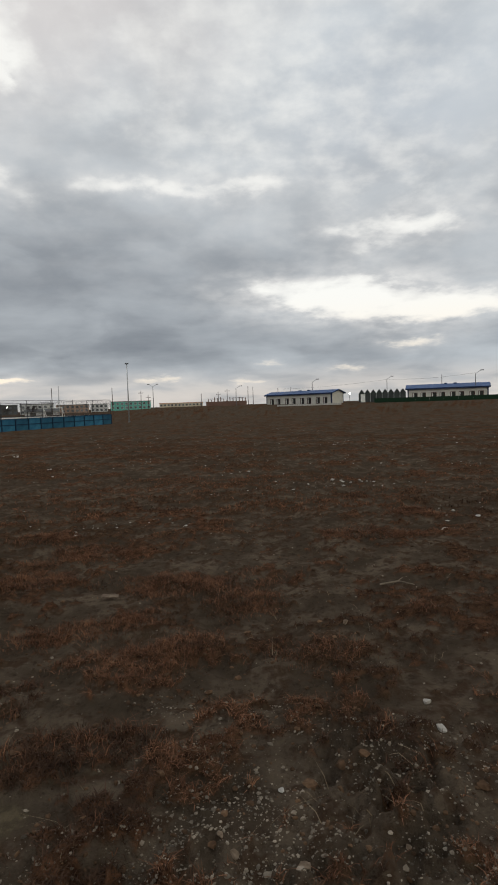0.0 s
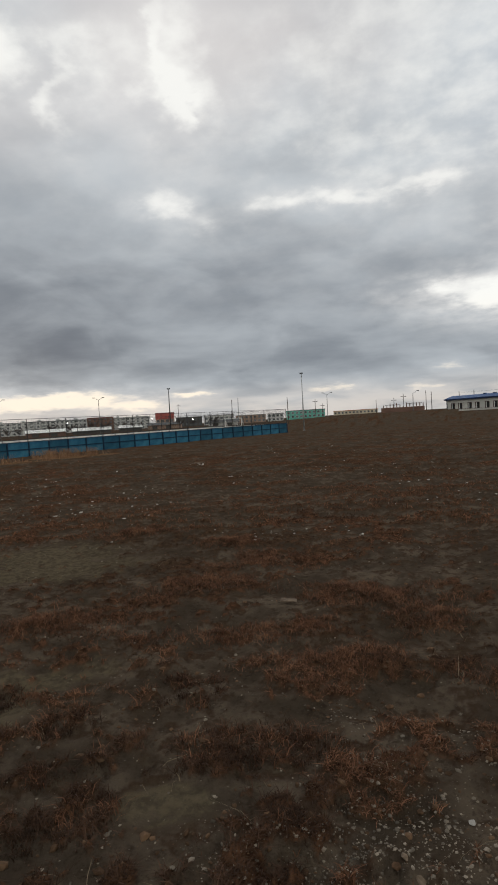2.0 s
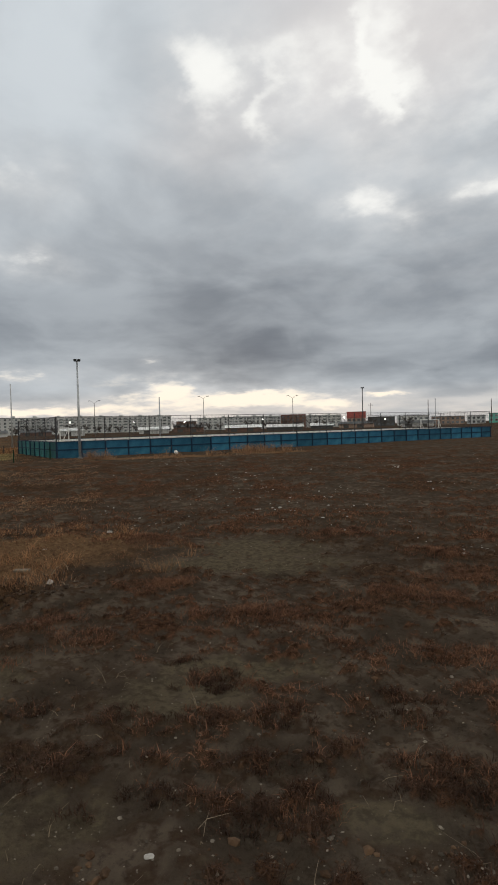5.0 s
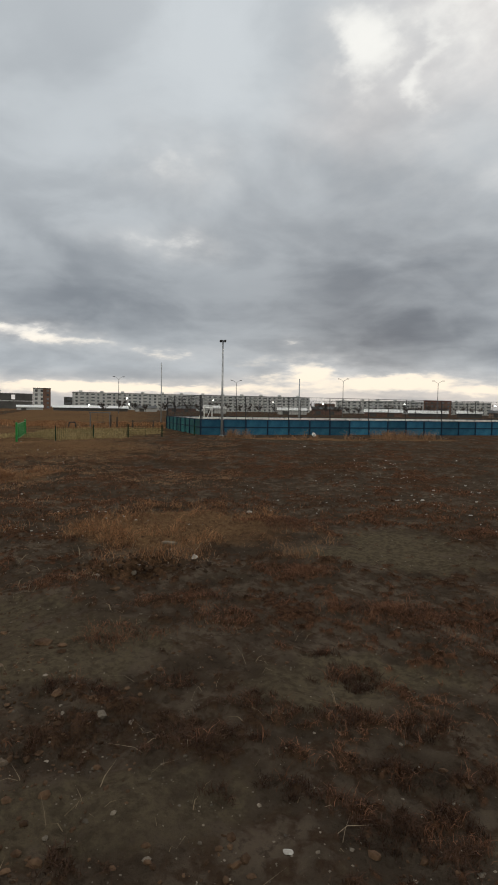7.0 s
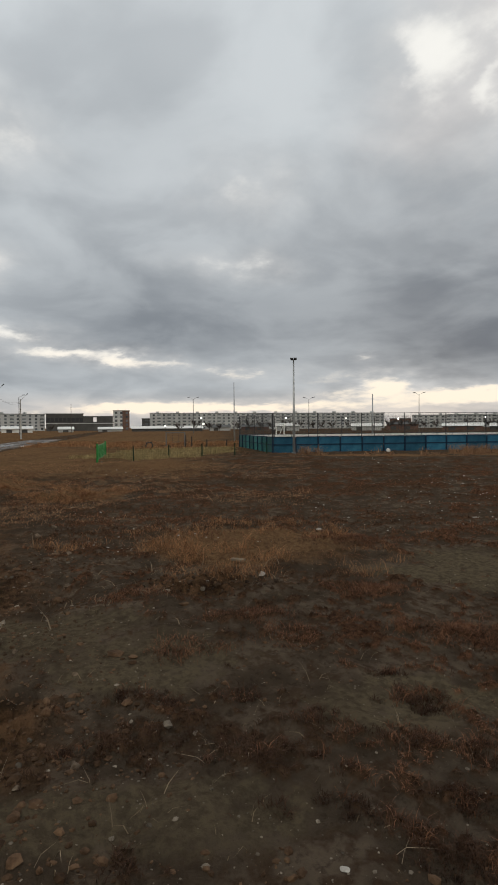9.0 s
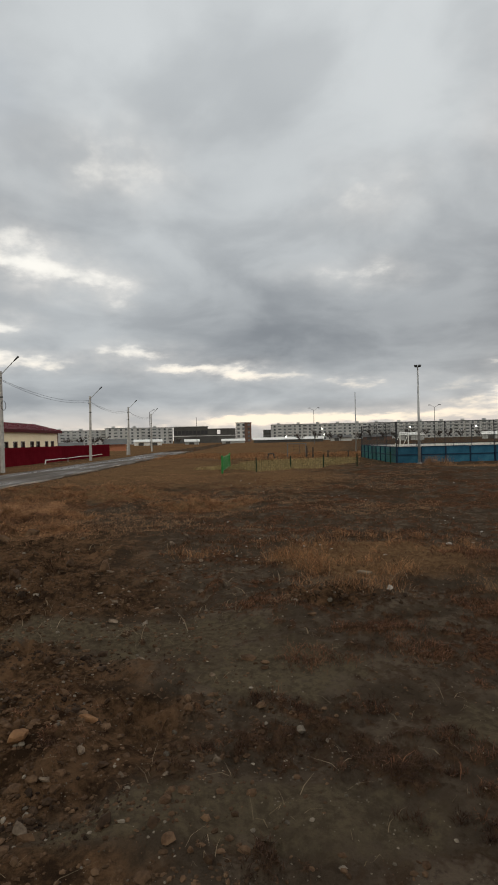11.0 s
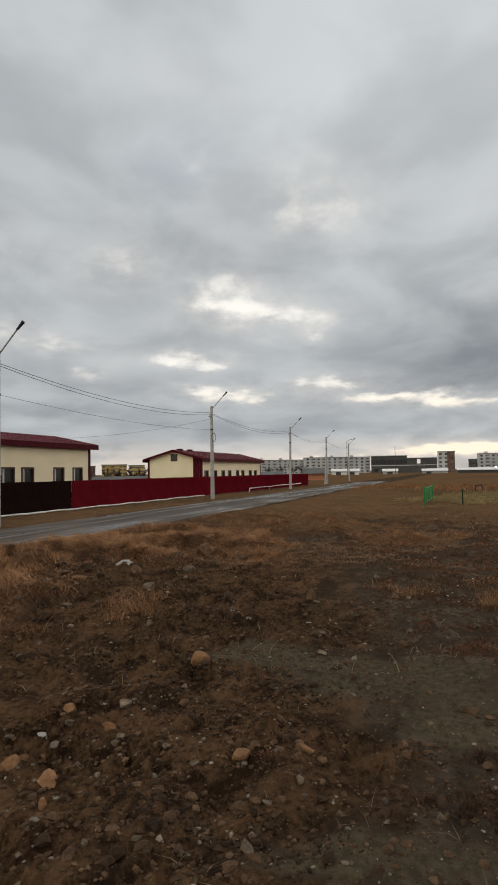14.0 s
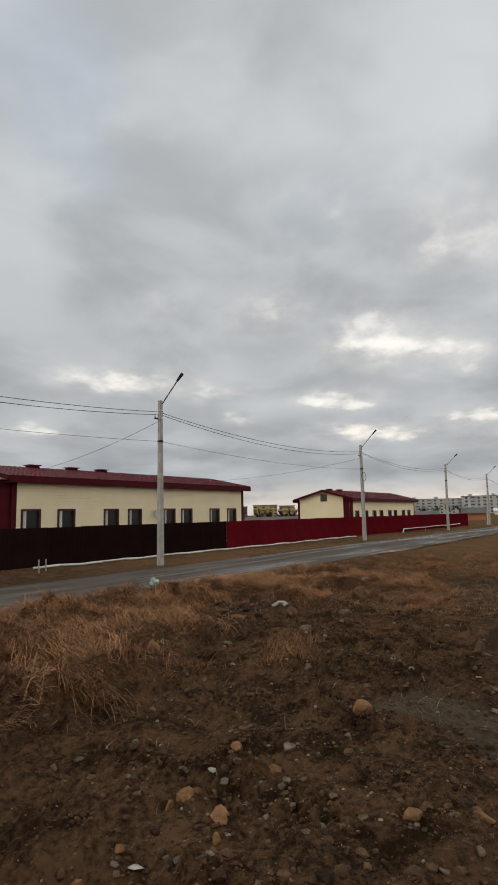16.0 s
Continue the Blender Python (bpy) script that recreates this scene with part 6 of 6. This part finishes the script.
# ---------------------------------------------------------------- dry grass
def grass(name, label, mat, xs, ys, h, seed, lean=.5, width=.004, droop=.35, mound=0.0):
    """Bent blades, two triangles and a tip each, joined into one mesh."""
    rng = np.random.default_rng(seed)
    n = len(xs)
    hh = h * rng.uniform(.45, 1.25, n)
    if mound:
        hh = hh * (0.3 + 1.9 * smooth(.42, .62, fbm(xs, ys, mound, seed + 3, 3)))
    a = rng.uniform(0, 6.283, n)
    ln = rng.uniform(.1, 1.0, n) * lean * hh
    dx, dy = np.cos(a), np.sin(a)
    b = rng.uniform(0, 6.283, n)
    w = width * rng.uniform(.6, 1.4, n)
    wx, wy = np.cos(b) * w, np.sin(b) * w
    z = ground_z(xs, ys) - .01
    mx, my, mz = xs + dx * ln * .4, ys + dy * ln * .4, z + hh * .65
    tx, ty, tz = xs + dx * ln * (1 + droop), ys + dy * ln * (1 + droop), z + hh * (1 - .3 * droop)
    V = np.stack([np.stack([xs - wx, ys - wy, z], 1), np.stack([xs + wx, ys + wy, z], 1), np.stack([mx - wx * .8, my - wy * .8, mz], 1), np.stack([mx + wx * .8, my + wy * .8, mz], 1),
                  np.stack([tx, ty, tz], 1)], 1).reshape(-1, 3)
    F = (np.array([(0, 1, 3), (0, 3, 2), (2, 3, 4)])[None] + (np.arange(n) * 5)[:, None, None]).reshape(-1, 3)
    me = raw_mesh(name, V, F)
    me.materials.append(mat)
    tagged(new(name, me), label, "dry grass", kind="stuff")


def straw(name, label, mat, xs, ys, length, rise, seed, width=.004, flow=200.0):
    """Long flattened stems that arch up and fall over, joined into one mesh."""
    rng = np.random.default_rng(seed)
    n = len(xs)
    L = length * rng.uniform(.4, 1.3, n)
    a = np.radians(flow + 140 * (fbm(xs, ys, .6, seed, 2) - .5) * 2 + rng.normal(0, 38, n))
    up = rise * rng.uniform(.1, 1.2, n)
    w = width * rng.uniform(.6, 1.3, n)
    bend = rng.normal(0, .25, n)
    z0 = ground_z(xs, ys)
    V = []
    for k in range(5):
        t = k / 4
        b = a + bend * t
        x, y = xs + np.cos(b) * L * t, ys + np.sin(b) * L * t
        z = z0 + up * math.sin(math.pi * (.08 + .86 * t)) * (1.1 - .4 * t) + .004
        q = w * (1 - .7 * t)
        V += [np.stack([x - np.sin(b) * q, y + np.cos(b) * q, z], 1), np.stack([x + np.sin(b) * q, y - np.cos(b) * q, z + q * .6], 1)]
    V = np.stack(V, 1).reshape(-1, 3)
    F = np.concatenate([[(2 * k, 2 * k + 1, 2 * k + 3), (2 * k, 2 * k + 3, 2 * k + 2)] for k in range(4)])
    F = (F[None] + (np.arange(n) * 10)[:, None, None]).reshape(-1, 3)
    me = raw_mesh(name, V, F)
    me.materials.append(mat)
    tagged(new(name, me), label, "dry grass", kind="stuff")


def tufts(rows, clumps, per, spread, seed, soft=1.15):
    x, y = in_patches(rows, clumps, seed, soft)
    return clump(x, y, per, spread, seed + 1)


for rows, tag in ((RED_A, "soil"), (RED_B, "bare soil")):
    x, y = tufts(rows, 170, 30, .05, 20 + len(rows), 1.25)
    grass("red_grass", "reddish dry low grass tufts on " + tag, M_REDGRASS, x, y, .055, 21 + len(rows), 1.7, .0020)
    # shorter dark blades carry the shade at the foot of the tufts
    x, y = tufts(rows, 60, 30, .05, 70 + len(rows), 1.25)
    grass("dark_weeds", "short dry weeds, dark as the shaded foot of reddish grass on " + tag, M_DARKGRASS, x, y, .035, 71 + len(rows), 1.6, .0028)
for rows, tag in ((DARK_A, "pale soil"), (DARK_B, "gravelly soil")):
    x, y = tufts(rows, 300, 34, .022, 24 + len(rows), 1.15)
    grass("dark_weeds", "dark dead weeds in low clumps on " + tag, M_DARKGRASS, x, y, .045, 25 + len(rows), 1.3, .0022)
    x, y = tufts(rows, 70, 22, .03, 84 + len(rows), 1.2)
    grass("red_grass", "reddish dead weeds in low clumps on " + tag, M_REDGRASS, x, y, .065, 85 + len(rows), 1.4, .002)
x, y = tufts(GOLD[:1] + GOLD[5:6] + GOLD[7:8], 40, 60, .12, 26, 1.75)
f = fbm(x, y, 1.6, 78) > .49
grass("golden_grass", "golden dry feathery grass tufts", M_STRAW, x[f], y[f], .085, 27, 1.6, .0018, .35, 2.6)
x, y = tufts(GOLD[1:5] + GOLD[6:7] + GOLD[8:13], 20, 80, .15, 28, 1.4)
f = off_road(x, y) & (fbm(x, y, 1.3, 77) > .46)
grass("golden_grass", "tangled golden dry grass on the road verge", M_STRAW, x[f], y[f], .10, 29, 3.0, .0034, .30, 1.7)
f = off_road(x, y) & (fbm(x, y, 1.3, 77) <= .46)
grass("red_grass", "flattened reddish dry grass on the road verge", M_REDGRASS, x[f], y[f], .055, 62, 2.6, .0030)
x, y = tufts(GOLD[13:], 9, 24, .14, 30)
f = fbm(x, y, .55, 79) > .50
grass("golden_grass", "golden dry grass along the court boards", M_TAN, x[f], y[f], .34, 31, .9, .007, .35, .8)
x, y = tufts(FAR_GOLD[3:], 9, 18, .25, 92)
grass("olive_grass", "pale olive dry grass inside the fenced yard", M_OLIVE, x, y, .22, 93, .9, .015)
x, y = tufts(FAR_GOLD[:3], 1.2, 16, .25, 32)
grass("golden_grass", "golden dry grass across the far field", M_STRAW, x, y, .30, 33, .9, .02)
x, y = annulus(12, 75, 52, 106, 3600, 64, .85)
f = (fbm(x, y, .16, 65) > .46) & off_road(x, y)
x, y = clump(x[f], y[f], 46, .2, 66)
f = off_road(x, y)
grass("golden_grass", "tan dry grass across the open field", M_TAN, x[f], y[f], .06, 67, 1.2, .0045)
def weedy(r0, r1, n, seed, least=.42):
    x, y = annulus(r0, r1, -31, 131, n, seed)
    f = (weed_field(x, y) > least) & off_road(x, y)
    return x[f], y[f]


x, y = weedy(1.9, 9, 330000, 34)
f = fbm(x, y, .9, 49) > .44
grass("sparse_grass", "low dark dry weeds on soil", M_DARKGRASS, x[f], y[f], .034, 36, 1.9, .0024)
grass("sparse_grass", "low reddish dry weeds on soil", M_REDGRASS, x[~f], y[~f], .036, 56, 1.9, .0022)
x, y = weedy(9, 34, 170000, 54)
f = fbm(x, y, .5, 47) > .64
grass("sparse_grass", "low dark dry weeds across the field", M_DARKGRASS, x[f], y[f], .06, 57, 1.3, .006)
grass("sparse_grass", "low reddish dry weeds across the field", M_REDGRASS, x[~f], y[~f], .055, 58, 1.3, .006)
x, y = annulus(24, 80, -30, 125, 3200, 37, .8)
f = (fbm(x, y, .35, 43) > .50) & off_road(x, y)
x, y = clump(x[f], y[f], 40, .11, 38)
f = np.arange(len(x)) % 5 < 2
grass("sparse_grass", "sparse dark dry grass across the field", M_DARKGRASS, x[f], y[f], .045, 39, 1.2, .004)
grass("sparse_grass", "sparse reddish dry grass across the field", M_REDGRASS, x[~f], y[~f], .04, 60, 1.3, .0035)
x, y = annulus(1.8, 7, -30, 128, 170, 40)
x, y = clump(x, y, 3, .05, 41)
grass("dead_stalks", "bleached dead stalks lying on the soil", M_STALK, x, y, .07, 42, 2.6, .0022)
x, y = annulus(5, 12, 60, 125, 120, 44)
x, y = clump(x, y, 3, .08, 45)
grass("dead_stalks", "bleached dead stalks lying among rubble", M_STALK, x, y, .10, 46, 2.6, .005)
x, y = clump(np.array([-6.3, -6.6, -5.9]), np.array([3.9, 3.5, 3.6]), 14, .28, 131)
grass("dead_stalks", "bleached broken stalks lying by the tan grass", M_STALK, x, y, .10, 132, 3.2, .0042)
x, y = clump(np.array([-11.6, -10.6, -12.4, -9.4, -13.0]), np.array([-4.4, -3.2, -3.0, -3.9, -1.8]), 12, .5, 133)
grass("dead_stalks", "bleached broken reeds lying on the verge", M_STALK, x, y, .15, 134, 3.4, .008)
# matted straw on the verge
x, y = tufts(STRAW, 40, 22, .12, 140, 1.3)
f = off_road(x, y)
x, y = x[f], y[f]
f = fbm(x, y, .8, 143) > .47
straw("golden_straw", "matted golden straw lying over the verge", M_STRAW, x[f], y[f], .50, .19, 144, .0046)
straw("brown_straw", "matted brown straw lying over the verge", M_REDGRASS, x[~f], y[~f], .34, .08, 146, .0042)
x, y = annulus(4.5, 17, 104, 131, 9000, 148)
f = (turf_side(x, y) > .3) & off_road(x, y)
straw("brown_straw", "thin flattened straw over the turf edge", M_TAN, x[f], y[f], .26, .05, 150, .0032)
x, y = annulus(2.3, 13, 70, 131, 4200, 152)
f = (turf_side(x, y) < .5) & (patch_field(x, y, BARE) < .3) & (fbm(x, y, 1.5, 153) > .45)
scatter("rubble_lumps", "rough brown lumps of dug soil and rubble", M_CLOD, x[f], y[f], rg.gamma(1.2, .0075, int(f.sum())) + .006, 154, .7)
for q, (x0, y0, x1, y1, wide, high) in enumerate(RIDGES):
    rr_ = np.random.default_rng(160 + q)
    t_ = rr_.uniform(0, 1, 420)
    scatter("ridge_crumbs", "crumbs of dark dug soil along a low ridge", M_DARKSOIL, x0 + (x1 - x0) * t_ + rr_.normal(0, wide * .7, 420), y0 + (y1 - y0) * t_ + rr_.normal(0, wide * .7, 420), rr_.gamma(1.2, .007, 420) + .005, 170 + q, .8)
